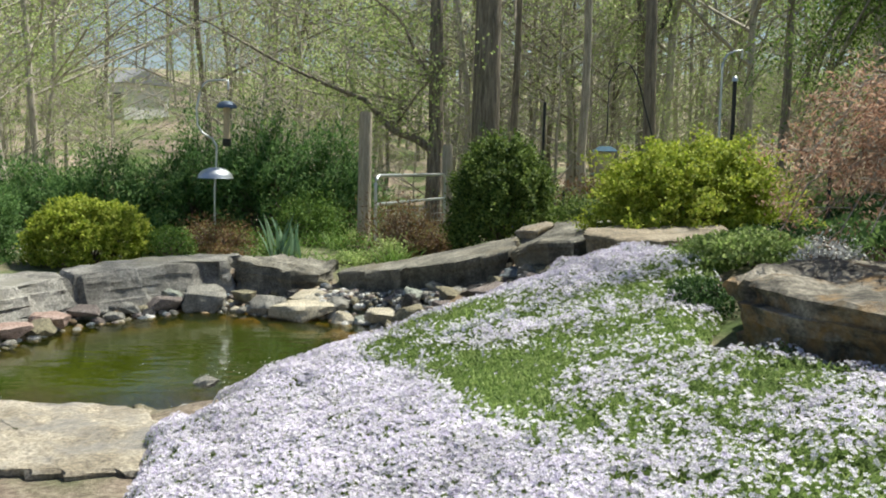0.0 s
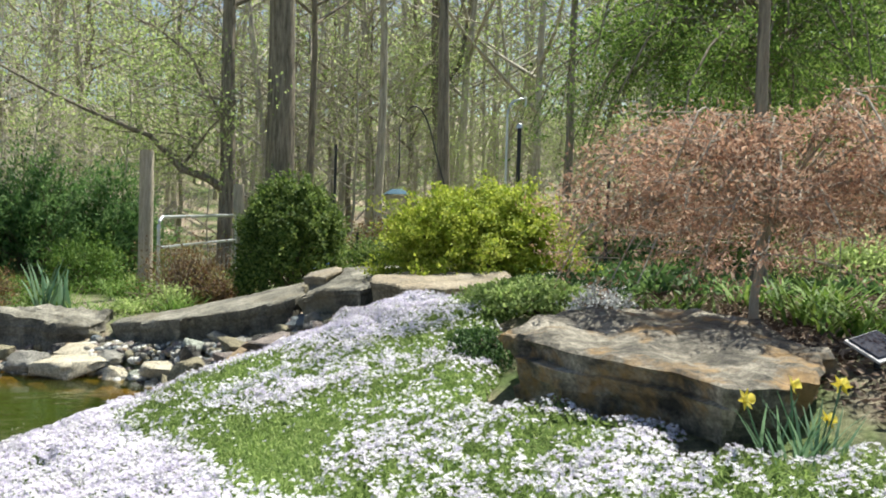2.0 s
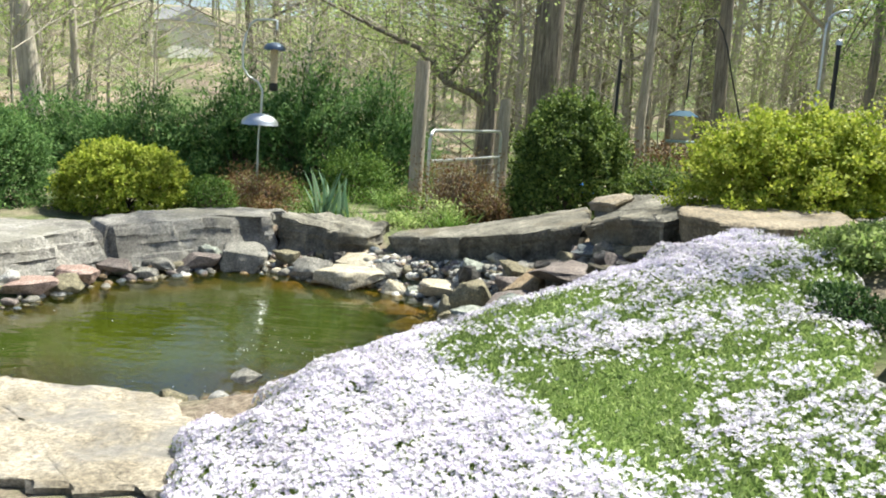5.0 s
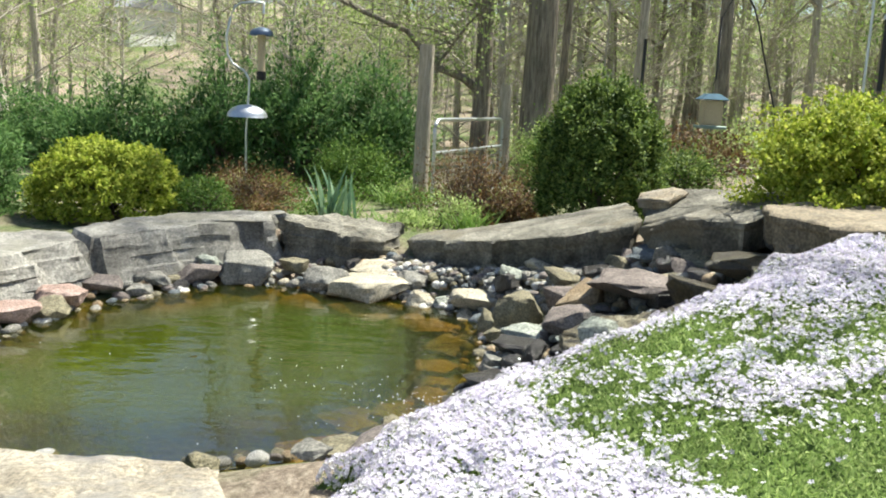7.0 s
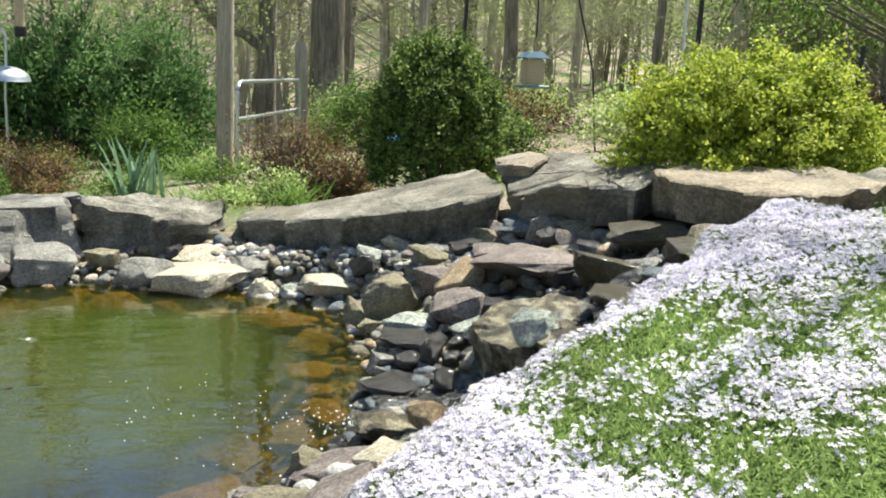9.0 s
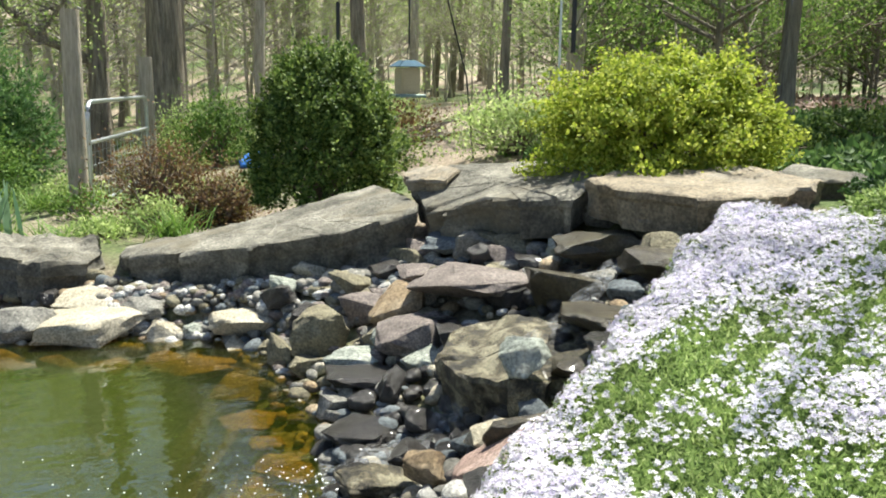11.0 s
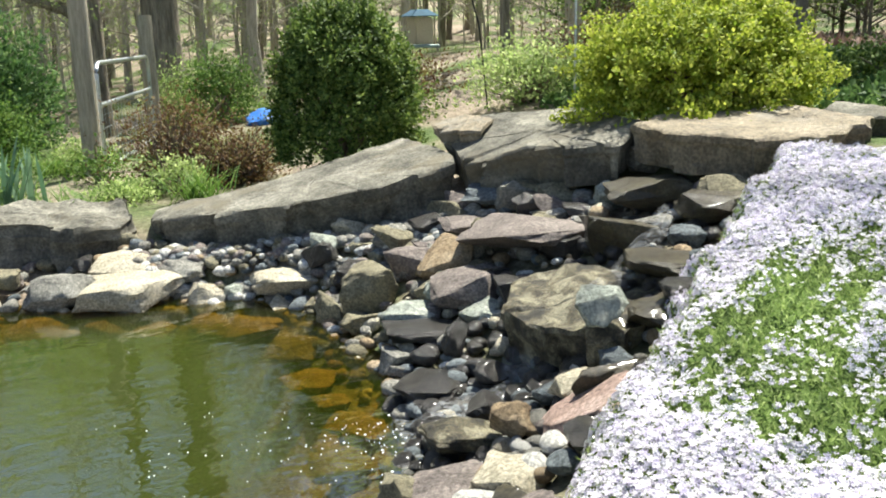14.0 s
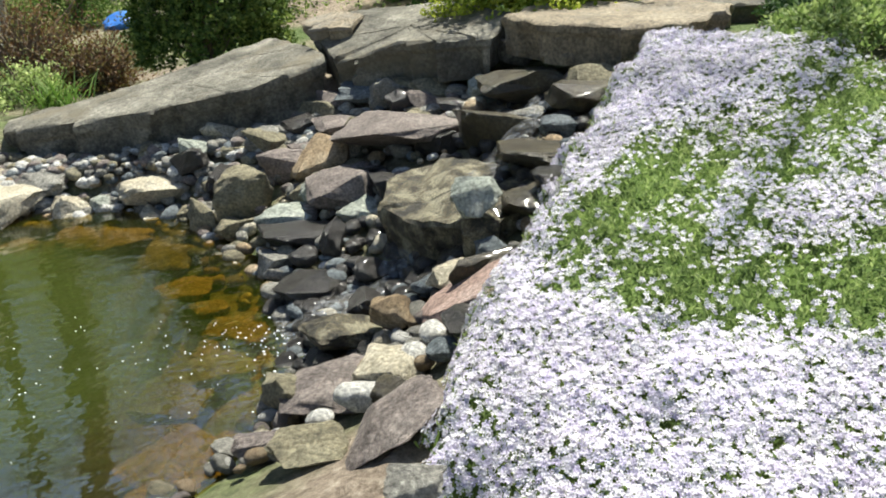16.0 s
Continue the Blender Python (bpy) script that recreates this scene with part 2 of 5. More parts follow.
class Tubes:
    """Collects tapered round limbs into one mesh."""

    def __init__(self):
        self.v, self.q, self.n = [], [], 0

    def add(self, pts, radii, sides=6):
        pts = np.asarray(pts, float)
        d = np.gradient(pts, axis=0)
        d /= np.linalg.norm(d, axis=1, keepdims=True) + 1e-9
        ref = np.where(np.abs(d[:, 2:3]) > 0.9, [[1.0, 0, 0]], [[0, 0, 1.0]])
        a = np.cross(d, ref)
        a /= np.linalg.norm(a, axis=1, keepdims=True) + 1e-9
        b = np.cross(d, a)
        ang = np.linspace(0, 2 * np.pi, sides, endpoint=False)
        ring = pts[:, None] + (a[:, None] * np.cos(ang)[None, :, None] + b[:, None] * np.sin(ang)[None, :, None]) * np.asarray(radii)[:, None, None]
        k = len(pts)
        i, j = np.meshgrid(np.arange(k - 1), np.arange(sides), indexing="ij")
        jn = (j + 1) % sides
        q = np.stack([i * sides + j, i * sides + jn, (i + 1) * sides + jn, (i + 1) * sides + j], -1).reshape(-1, 4)
        self.v.append(ring.reshape(-1, 3))
        self.q.append(q + self.n)
        self.n += k * sides

    def mesh(self, name, mat):
        return fast_mesh(name, np.concatenate(self.v), np.concatenate(self.q), mat, flat=False)


def leaf_arrays(rng, p, size, width=0.5, up=0.3, axis=None, droop=0.0, facing=None):
    """Folded leaf blades at the points p, pointing about at random or along axis."""
    n = len(p)
    a = rng.normal(size=(n, 3)) if axis is None else np.asarray(axis) + rng.normal(size=(n, 3)) * 0.35
    a[:, 2] += up - droop
    a /= np.linalg.norm(a, axis=1, keepdims=True) + 1e-9
    s = np.cross(a, rng.normal(size=(n, 3)) * (1 if facing is None else 0.45) + (0 if facing is None else facing))
    s /= np.linalg.norm(s, axis=1, keepdims=True) + 1e-9
    nrm = np.cross(a, s)
    L = (size * rng.uniform(0.65, 1.3, n))[:, None] if np.isscalar(size) else np.asarray(size)[:, None]
    w = L * width * 0.5
    v = np.stack([p, p + a * L * 0.5 + s * w + nrm * w * 0.3, p + a * L, p + a * L * 0.5 - s * w + nrm * w * 0.3], 1).reshape(-1, 3)
    return v, np.arange(4 * n).reshape(n, 4)


# ---- plan ----
SHORE = np.array([(-4.6, 4.7), (-4.2, 5.6), (-3.4, 6.05), (-3.15, 7.1), (-2.75, 7.75), (-2.28, 8.1), (-1.6, 7.95), (-1.03, 7.73), (-0.62, 7.5), (-0.45, 7.25), (-0.42, 6.7), (-0.45, 5.9), (-0.66, 5.25), (-0.92, 4.88), (-1.35, 4.7), (-1.82, 4.48), (-2.45, 4.55), (-3.3, 4.35), (-4.2, 4.3)])


def pond_distance(x, y):
    """Metres from the waterline: positive outside, negative in the water."""
    p = np.stack([np.asarray(x, float), np.asarray(y, float)], -1)
    best, inside = np.full(p.shape[:-1], 1e9), np.zeros(p.shape[:-1], bool)
    for a, b in zip(SHORE, np.roll(SHORE, -1, 0)):
        e = b - a
        t = np.clip(((p - a) @ e) / (e @ e), 0, 1)
        best = np.minimum(best, np.linalg.norm(p - a - t[..., None] * e, axis=-1))
        cross = (a[1] > p[..., 1]) != (b[1] > p[..., 1])
        xi = (b[0] - a[0]) * (p[..., 1] - a[1]) / (b[1] - a[1] + 1e-12) + a[0]
        inside ^= cross & (p[..., 0] < xi)
    return np.where(inside, -best, best)


def gravel_bank(x, y, d, z):
    """Raises the shore z where gravel is heaped against the foot of the long ledge."""
    off = y - np.interp(x, [-1.1, -0.73, -0.36, 0.1, 0.55], [8.22, 7.95, 7.57, 7.3, 7.2])
    foot = np.interp(x, [-1.1, -0.73, -0.36, 0.1, 0.55], [0.17, 0.215, 0.255, 0.335, 0.42])
    w = smooth(-0.42, -0.02, off) * smooth(0.0, 0.16, d) * smooth(-1.5, -1.1, x) * smooth(0.8, 0.5, x)
    channel = 0.12 * np.exp(-(((y - 5.35 - 0.25 * (x + 0.5)) / 0.3) ** 2)) * smooth(0.02, 0.28, d) * smooth(0.1, -0.12, x)
    return z + np.maximum(foot - z, 0) * w - channel


def flat_foot(x, y, d):
    """Less slope on the narrow shore in front of the wall stones."""
    return 0.26 * smooth(-1.15, -1.7, x) * smooth(5.5, 6.2, y) * smooth(0.8, 0.4, d)


def bed(x, y):
    """The stony shore and the stream bed, rising from the water."""
    d = pond_distance(x, y)
    return gravel_bank(x, y, d, np.minimum((0.44 - flat_foot(x, y, d)) * d, 0.8))


def lie(x, y):
    """Height of the ground before any plants."""
    x, y = np.asarray(x, float), np.asarray(y, float)
    bank = np.clip(0.46 + 0.22 * x + 0.11 * (y - 4), 0.14, 0.9)
    far = 0.3 + 0.16 * np.clip(x, 0, 4)
    z = bank + (far - bank) * smooth(6.2, 8.6, y)
    near = smooth(-1.7, -1.15, x) * smooth(1.2, 2.6, y)
    z = np.where(y < 6.5, 0.12 + (z - 0.12) * near, z)
    d = pond_distance(x, y)
    side = smooth(-0.26, -0.10, (y - 4.3 - 0.585 * (x + 1.0)) * 0.863)
    cap = np.maximum(d, 0) * (1.3 - 0.86 * side - flat_foot(x, y, d))
    z = np.minimum(z, gravel_bank(x, y, d, cap) - 0.03)
    z = np.where(d < 0, np.maximum(-0.75, d * 0.3 + np.minimum(d + 0.3, 0) * 0.8) - 0.03, z)
    r = np.hypot(x, y - 6)
    z = z - 0.6 * smooth(14.0, 15.8, y) * smooth(-5, -2, x) * smooth(9, 5, x)
    return z + smooth(26, 95, r) * 10.0 * smooth(-5, 40, y)


def lie1(x, y):
    return float(lie(np.array([x]), np.array([y]))[0])


# ---- ground and water ----
def build_ground():
    fine = np.concatenate([np.arange(-5, 5.01, 0.07)])
    xs = np.unique(np.concatenate([-np.geomspace(5, 420, 46)[::-1], fine, np.geomspace(5, 420, 46)]).round(3))
    ys = np.unique(np.concatenate([-np.geomspace(1, 420, 40)[::-1], np.arange(-1, 11, 0.07), 10 + np.geomspace(1, 420, 55)]).round(3))
    X, Y = np.meshgrid(xs, ys)
    Z = lie(X, Y)
    k = smooth(2, 12, np.hypot(X, Y - 6))
    Z = Z + np.vectorize(lambda a, b: noise.noise((a * 0.9, b * 0.9, 3.0)))(X, Y) * (0.02 + 0.10 * k)
    w, h = len(xs), len(ys)
    i, j = np.meshgrid(np.arange(h - 1), np.arange(w - 1), indexing="ij")
    q = np.stack([i * w + j, i * w + j + 1, (i + 1) * w + j + 1, (i + 1) * w + j], -1).reshape(-1, 4)
    ob = new("ground", fast_mesh("ground", np.stack([X, Y, Z], -1).reshape(-1, 3), q, GROUND, flat=False))
    tagged(ob, "brown soil and leaf litter with mossy green patches", "ground", kind="structure")


build_ground()


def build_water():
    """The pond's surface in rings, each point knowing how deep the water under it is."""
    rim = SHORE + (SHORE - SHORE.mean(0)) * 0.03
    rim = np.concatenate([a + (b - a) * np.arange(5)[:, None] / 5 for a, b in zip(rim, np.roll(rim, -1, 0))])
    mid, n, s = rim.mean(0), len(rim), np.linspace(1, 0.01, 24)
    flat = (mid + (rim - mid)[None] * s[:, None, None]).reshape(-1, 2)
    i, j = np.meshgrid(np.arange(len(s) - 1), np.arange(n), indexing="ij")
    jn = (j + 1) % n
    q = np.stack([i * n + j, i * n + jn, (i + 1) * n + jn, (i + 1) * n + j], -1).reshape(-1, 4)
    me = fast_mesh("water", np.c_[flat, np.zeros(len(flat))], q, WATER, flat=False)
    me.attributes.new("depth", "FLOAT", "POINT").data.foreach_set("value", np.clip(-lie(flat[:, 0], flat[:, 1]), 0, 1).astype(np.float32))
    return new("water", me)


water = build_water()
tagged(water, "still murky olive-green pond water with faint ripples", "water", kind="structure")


# ---- stones ----
def faceted(seed, sx, sy, sz, cuts=9, subdiv=3, rough=0.05):
    """A quarried or river-worn lump: a ball cut by planes, then roughened. Few cuts and little roughness make a pebble."""
    rng = np.random.default_rng(seed)
    bm = bmesh.new()
    bmesh.ops.create_icosphere(bm, subdivisions=subdiv, radius=1.0)
    planes = [(Vector(rng.normal(size=3)).normalized(), rng.uniform(0.55, 0.85)) for _ in range(cuts)]
    off = Vector(rng.uniform(0, 50, 3))
    for v in bm.verts:
        c = v.co.copy()
        for n, d in planes:
            over = c.dot(n) - d
            if over > 0:
                c -= n * over * 0.94
        c *= 1 + rough * noise.fractal(c * 2.2 + off, 1.0, 2.0, 4)
        v.co = Vector((c.x * sx, c.y * sy, c.z * sz))
    return bm


def quarried(seed, sx, sy, sz, corners=14, rough=0.10):
    """An angular broken stone: a hull round a few corners, its edges worn, its faces rough."""
    rng = np.random.default_rng(seed)
    bm = bmesh.new()
    p = rng.normal(size=(corners, 3))
    p = np.sign(p) * np.abs(p / np.abs(p).max(1, keepdims=True)) ** 0.75
    p /= (np.abs(p) ** 4).sum(1, keepdims=True) ** 0.25
    for q in p * rng.uniform(0.82, 1.05, (corners, 1)):
        bm.verts.new((q[0], q[1], q[2]))
    res = bmesh.ops.convex_hull(bm, input=bm.verts[:])
    bmesh.ops.delete(bm, geom=[g for g in res["geom_interior"] if isinstance(g, bmesh.types.BMVert)], context="VERTS")
    bmesh.ops.dissolve_limit(bm, angle_limit=radians(14), verts=bm.verts[:], edges=bm.edges[:])
    bmesh.ops.bevel(bm, geom=bm.edges[:], offset=0.05, segments=2, affect="EDGES", profile=0.6)
    bmesh.ops.triangulate(bm, faces=bm.faces[:])
    for _ in range(2):
        bmesh.ops.subdivide_edges(bm, edges=[e for e in bm.edges if e.calc_length() > 0.17], cuts=1)
        bmesh.ops.triangulate(bm, faces=bm.faces[:])
    off = Vector(rng.uniform(0, 50, 3))
    for v in bm.verts:
        c = v.co * (1 + rough * noise.fractal(v.co * 2.6 + off, 1.0, 2.0, 4))
        v.co = Vector((c.x * sx, c.y * sy, c.z * sz))
    bmesh.ops.recalc_face_normals(bm, faces=bm.faces[:])
    return bm


stone_seed = [0]


def stone(x, y, z, w, d, h, rz, look_, label, cuts=9, rx=0, ry=0, name="stone", cat="stone", group="shore stones"):
    """A stone of width w, depth d and height h: few cuts for a rounded one."""
    stone_seed[0] += 1
    k = stone_seed[0]
    bm = faceted(k, w * 0.55, d * 0.6, h * 0.55, cuts, 3, 0.05) if cuts < 6 else quarried(k, w * 0.62, d * 0.68, h * 0.6, 15 + k % 9)
    ob = part(name, bm, ROCKS[look_], None, flat=False)
    ob.matrix_world = pose(x, y, z, rx, ry, rz + (k * 37) % 21 - 10)
    return tagged(ob, label, cat, group)


def slab(name, label, corners, thick, mat, seed, group="", cat="rock", chip=0.085, rough_top=0.026, strata=0.0, batter=0.0):
    """A quarried slab: corners (x, y, z) of its top in turn, chipped sides going down."""
    rng = np.random.default_rng(seed)
    c = np.array(corners, float)
    ring = []
    for a, b in zip(c, np.roll(c, -1, 0)):
        k = max(2, int(np.linalg.norm(b - a) / 0.028))
        for t in np.arange(k) / k:
            ring.append(a + (b - a) * t)
    ring = np.array(ring)
    mid = ring.mean(0)
    n = len(ring)
    off = rng.uniform(0, 60)
    rows = []

    def wobble(p, amp, f=3.0):
        return np.array([noise.noise_vector((q[0] * f + off, q[1] * f, q[2] * f * 1.5)) for q in p]) * amp

    turn = np.roll(ring, -2, 0) - np.roll(ring, 2, 0)
    outw = np.stack([turn[:, 1], -turn[:, 0], np.zeros(n)], 1)
    outw /= np.linalg.norm(outw, axis=1, keepdims=True)
    if np.sum(ring[:, 0] * np.roll(ring[:, 1], -1) - ring[:, 1] * np.roll(ring[:, 0], -1)) < 0:
        outw = -outw
    along = np.concatenate([[0], np.cumsum(np.linalg.norm(np.diff(ring, axis=0), axis=1))])
    total = along[-1] + np.linalg.norm(ring[0] - ring[-1])
    chip = min(chip, thick * 0.4)
    k = max(6, int(total / 0.21))
    fu, fv = (np.arange(k) + rng.uniform(-0.4, 0.4, k)) * total / k, rng.uniform(0.0, 1.0, k) * thick
    fo, fa, fb = rng.uniform(0, 0.8, k) * chip, rng.normal(size=k) * 0.20, rng.uniform(0.02, 0.42, k)
    lip = np.array([noise.fractal(Vector((u * 9.0 + off, 3.0, 0)), 1.0, 2.0, 3) for u in along])

    def face(v):
        """How far the broken side stands back at depth v."""
        du = np.abs(along[:, None] - fu[None])
        du = np.minimum(du, total - du)
        near = np.argmin(du ** 2 + ((v - fv[None]) * 0.62 + 0.02 * lip[:, None]) ** 2, axis=1)
        layer = int(v / thick * 4.999) if strata else 0
        bedding = strata * np.array([0.5 + noise.noise(Vector((u * 1.7 + off, layer * 5.3, 1.0))) + 0.4 * noise.noise(Vector((u * 6.0, layer * 3.1, off))) for u in along])
        return fo[near] + fa[near] * np.clip(along - fu[near], -0.2, 0.2) + (fb[near] * (1 - min(1.0, batter * 2)) - batter) * v + bedding

    edge = ring - outw * (face(0.0) * 0.7 + lip * chip * 0.12)[:, None]
    for s in (0.02, 0.2, 0.4, 0.6, 0.75, 0.86, 0.93, 0.975):
        p = mid + (edge - mid) * s
        w = wobble(p, rough_top, 5.0) + wobble(p, rough_top * 0.4, 17.0)
        w[:, :2] = 0
        rows.append(p + w)
    rows.append(edge - [0, 0, 0.006] - np.outer(np.abs(lip), [0, 0, 0.012]))
    for dz in (0.07, 0.19, 0.21, 0.30, 0.39, 0.41, 0.5, 0.59, 0.61, 0.7, 0.79, 0.81, 1.0):
        v = dz * thick
        p = ring - outw * (face(v) + lip * chip * 0.12 - 0.012 * (dz < 0.3))[:, None]
        p[:, 2] -= v
        rows.append(p + wobble(p, chip * 0.07, 14.0))
    V = np.concatenate(rows + [mid[None] - [[0, 0, thick]]])
    R = len(rows)
    i, j = np.meshgrid(np.arange(R - 1), np.arange(n), indexing="ij")
    jn = (j + 1) % n
    q = np.stack([i * n + j, (i + 1) * n + j, (i + 1) * n + jn, i * n + jn], -1).reshape(-1, 4)
    me = fast_mesh(name, V, q, mat, flat=False)
    me.set_sharp_from_angle(angle=radians(17))
    ob = new(name, me)
    return tagged(ob, label, cat, group)


WALL = "stone slabs edging the pond"
slab("ledge_stone", "long grey weathered stone slab with a chipped front face", [(-1.08, 8.28, 0.36), (-0.73, 7.98, 0.42), (-0.36, 7.6, 0.50), (0.1, 7.32, 0.60), (0.3, 7.32, 0.65), (0.56, 7.22, 0.715), (0.66, 7.7, 0.76), (0.69, 8.3, 0.75), (0.2, 8.35, 0.63), (-0.5, 8.45, 0.47), (-0.95, 8.6, 0.38)], 0.33, SLAB, 11, WALL, chip=0.06, rough_top=0.016)
slab("ledge_stone", "grey weathered stone slab with a pale stained face", [(0.55, 7.15, 0.70), (0.72, 6.78, 0.83), (0.96, 6.24, 0.89), (1.3, 6.45, 0.97), (1.45, 7.2, 0.99), (1.0, 7.75, 0.93), (0.7, 7.7, 0.80)], 0.22, SLAB, 12, WALL, chip=0.05, rough_top=0.014)
slab("ledge_stone", "buff brown stone slab overhanging the stream", [(1.04, 6.26, 0.985), (0.98, 5.98, 0.98), (1.12, 5.5, 0.97), (1.5, 5.3, 0.99), (1.95, 5.5, 1.02), (2.0, 6.1, 1.03), (1.5, 6.5, 1.0)], 0.2, SLAB_BUFF, 13, WALL, chip=0.06, rough_top=0.016)
slab("ledge_stone", "flat grey stone slab beneath the golden shrub", [(2.0, 5.62, 1.0), (2.3, 5.5, 1.0), (2.5, 5.8, 1.01), (2.36, 6.1, 1.02), (2.04, 6.0, 1.01)], 0.1, SLAB, 14, WALL)
slab("ledge_stone", "small thin tan stone lying on the ledge", [(0.62, 7.6, 0.845), (0.80, 7.36, 0.86), (0.98, 7.5, 0.93), (0.92, 7.8, 0.93), (0.7, 7.85, 0.875)], 0.06, SLAB_BUFF, 15, WALL)
slab("ledge_stone", "grey wall stone with a scooped broken face", [(-2.12, 8.55, 0.40), (-1.75, 8.5, 0.38), (-1.5, 8.3, 0.34), (-1.2, 8.3, 0.33), (-1.08, 8.45, 0.36), (-1.05, 8.9, 0.40), (-1.6, 9.1, 0.42), (-2.15, 9.05, 0.42)], 0.42, SLAB, 16, WALL, strata=0.05, batter=0.25, rough_top=0.05)
slab("ledge_stone", "long pale grey wall stone with a level top", [(-3.3, 7.55, 0.37), (-3.0, 7.95, 0.38), (-2.7, 8.3, 0.39), (-2.4, 8.55, 0.40), (-2.17, 8.6, 0.42), (-2.2, 9.1, 0.44), (-2.8, 9.0, 0.43), (-3.3, 8.5, 0.41), (-3.6, 7.95, 0.39)], 0.42, SLAB_GREY, 17, WALL, strata=0.02, batter=0.45, rough_top=0.014)
slab("ledge_stone", "broad grey wall stone cracked across its face", [(-3.32, 7.5, 0.36), (-3.6, 7.9, 0.37), (-4.5, 7.7, 0.35), (-4.9, 7.0, 0.33), (-4.4, 6.3, 0.31), (-3.75, 6.5, 0.33), (-3.5, 7.0, 0.35)], 0.42, SLAB_GREY, 18, WALL, strata=0.03, batter=0.45, rough_top=0.016)
slab("boulder", "large dark stone boulder with a rusty lichened flat top", [(1.22, 3.42, 0.97), (1.45, 2.97, 0.96), (1.72, 2.55, 0.94), (2.0, 2.52, 0.93), (2.3, 2.75, 0.94), (2.45, 3.1, 0.97), (2.62, 3.75, 1.0), (2.3, 4.1, 1.02), (1.95, 4.05, 1.02), (1.42, 3.85, 1.0)], 0.38, BOULDER, 19, "", "boulder", 0.06, 0.045, 0.06)
slab("boulder", "broad pale flat stone at the pond's near edge", [(-1.12, 3.2, 0.16), (-1.2, 3.85, 0.17), (-1.62, 4.35, 0.13), (-2.2, 4.3, 0.16), (-2.7, 4.4, 0.15), (-2.8, 3.7, 0.18), (-2.2, 3.3, 0.18)], 0.2, rock_mat("pale_tan_stone", (0.26, 0.22, 0.16), (0.42, 0.37, 0.29), (0.55, 0.50, 0.42), scale=3.0, spots=(0.30, 0.28, 0.25)), 20, "", "stone", 0.05)
stone(-1.25, 8.09, 0.15, 0.30, 0.24, 0.12, -29, "cream", "cream stone set on the flat stone by the water", 9)
stone(-1.25, 7.84, 0.06, 0.57, 0.45, 0.16, -29, "cream", "flat pale cream stone lapped by the pond", 9)
stone(-1.62, 7.93, 0.06, 0.33, 0.26, 0.20, -29, "grey", "broad tan-grey stone at the waterline", 9)
stone(-0.96, 7.90, 0.12, 0.30, 0.24, 0.11, -29, "grey", "rounded grey stone on the shore", 9)
stone(-0.87, 7.62, 0.03, 0.22, 0.17, 0.13, -29, "cream", "small cream stone on the shore", 9)
stone(-0.49, 7.42, 0.08, 0.31, 0.25, 0.16, -29, "cream", "angular cream stone with a dark wet foot", 9)
stone(-0.39, 6.87, 0.07, 0.15, 0.12, 0.17, -29, "olive", "upright olive-grey stone by the water", 9)
stone(-0.23, 6.75, 0.17, 0.25, 0.20, 0.24, -29, "olive", "tall brown stone with a pale split face", 9)
stone(-0.35, 6.63, 0.06, 0.24, 0.19, 0.08, -29, "olive", "low olive stone at the waterline", 9)
stone(-0.21, 6.33, 0.14, 0.24, 0.19, 0.13, -29, "green", "pale greenish veined stone", 9)
stone(0.04, 6.20, 0.27, 0.32, 0.26, 0.18, -29, "mauve", "large oval brown-grey stone", 9)
stone(0.12, 6.58, 0.32, 0.25, 0.20, 0.24, -29, "orange", "rusty tan upright stone", 9)
stone(0.04, 6.86, 0.25, 0.26, 0.21, 0.15, -29, "mauve", "flat mauve stone by the stream", 9)
stone(0.02, 7.37, 0.25, 0.37, 0.29, 0.10, -29, "olive", "long flat olive stone under the ledge", 9)
stone(0.23, 7.21, 0.34, 0.16, 0.13, 0.12, -29, "grey", "small tan-grey stone by the stream", 9)
stone(0.42, 7.16, 0.42, 0.25, 0.20, 0.14, -29, "olive", "leaning olive-grey stone by the stream", 9)
stone(0.43, 6.91, 0.41, 0.28, 0.23, 0.08, -29, "mauve", "flat mauve stone in the stream bed", 9)
stone(0.47, 6.33, 0.46, 0.61, 0.49, 0.17, -29, "mauve", "broad flat mauve rock in the stream", 9)
stone(0.71, 6.48, 0.52, 0.20, 0.16, 0.05, -29, "grey", "thin flat grey stone", 9)
stone(0.79, 6.31, 0.56, 0.18, 0.14, 0.06, -29, "dark", "dark wet flat stone", 9)
stone(0.71, 7.05, 0.54, 0.38, 0.30, 0.11, -29, "slate", "blue-grey slate block under the ledge", 9)
stone(0.77, 6.81, 0.57, 0.15, 0.12, 0.12, -29, "olive", "small olive stone under the ledge", 9)
stone(0.82, 6.59, 0.59, 0.20, 0.16, 0.12, -29, "olive", "olive-grey stone under the ledge", 9)
stone(1.23, 6.38, 0.78, 0.16, 0.13, 0.14, -29, "grey", "leaning grey stone between two ledges", 9)
stone(0.96, 5.96, 0.67, 0.40, 0.32, 0.16, -29, "moss", "dark mossy stone step of the waterfall", 9)
stone(0.95, 5.55, 0.68, 0.29, 0.23, 0.13, -29, "moss", "dark wet stone step of the waterfall", 9)
stone(0.77, 5.78, 0.57, 0.19, 0.15, 0.11, -29, "grey", "grey stone with a pale dry top", 9)
stone(0.73, 5.47, 0.58, 0.14, 0.11, 0.09, -29, "slate", "dark blue-grey rounded stone", 9)
stone(1.08, 5.94, 0.70, 0.11, 0.09, 0.08, -29, "mauve", "small rounded stone on the step", 9)
stone(1.07, 5.78, 0.70, 0.10, 0.08, 0.09, -29, "mauve", "small brown rounded stone on the step", 9)
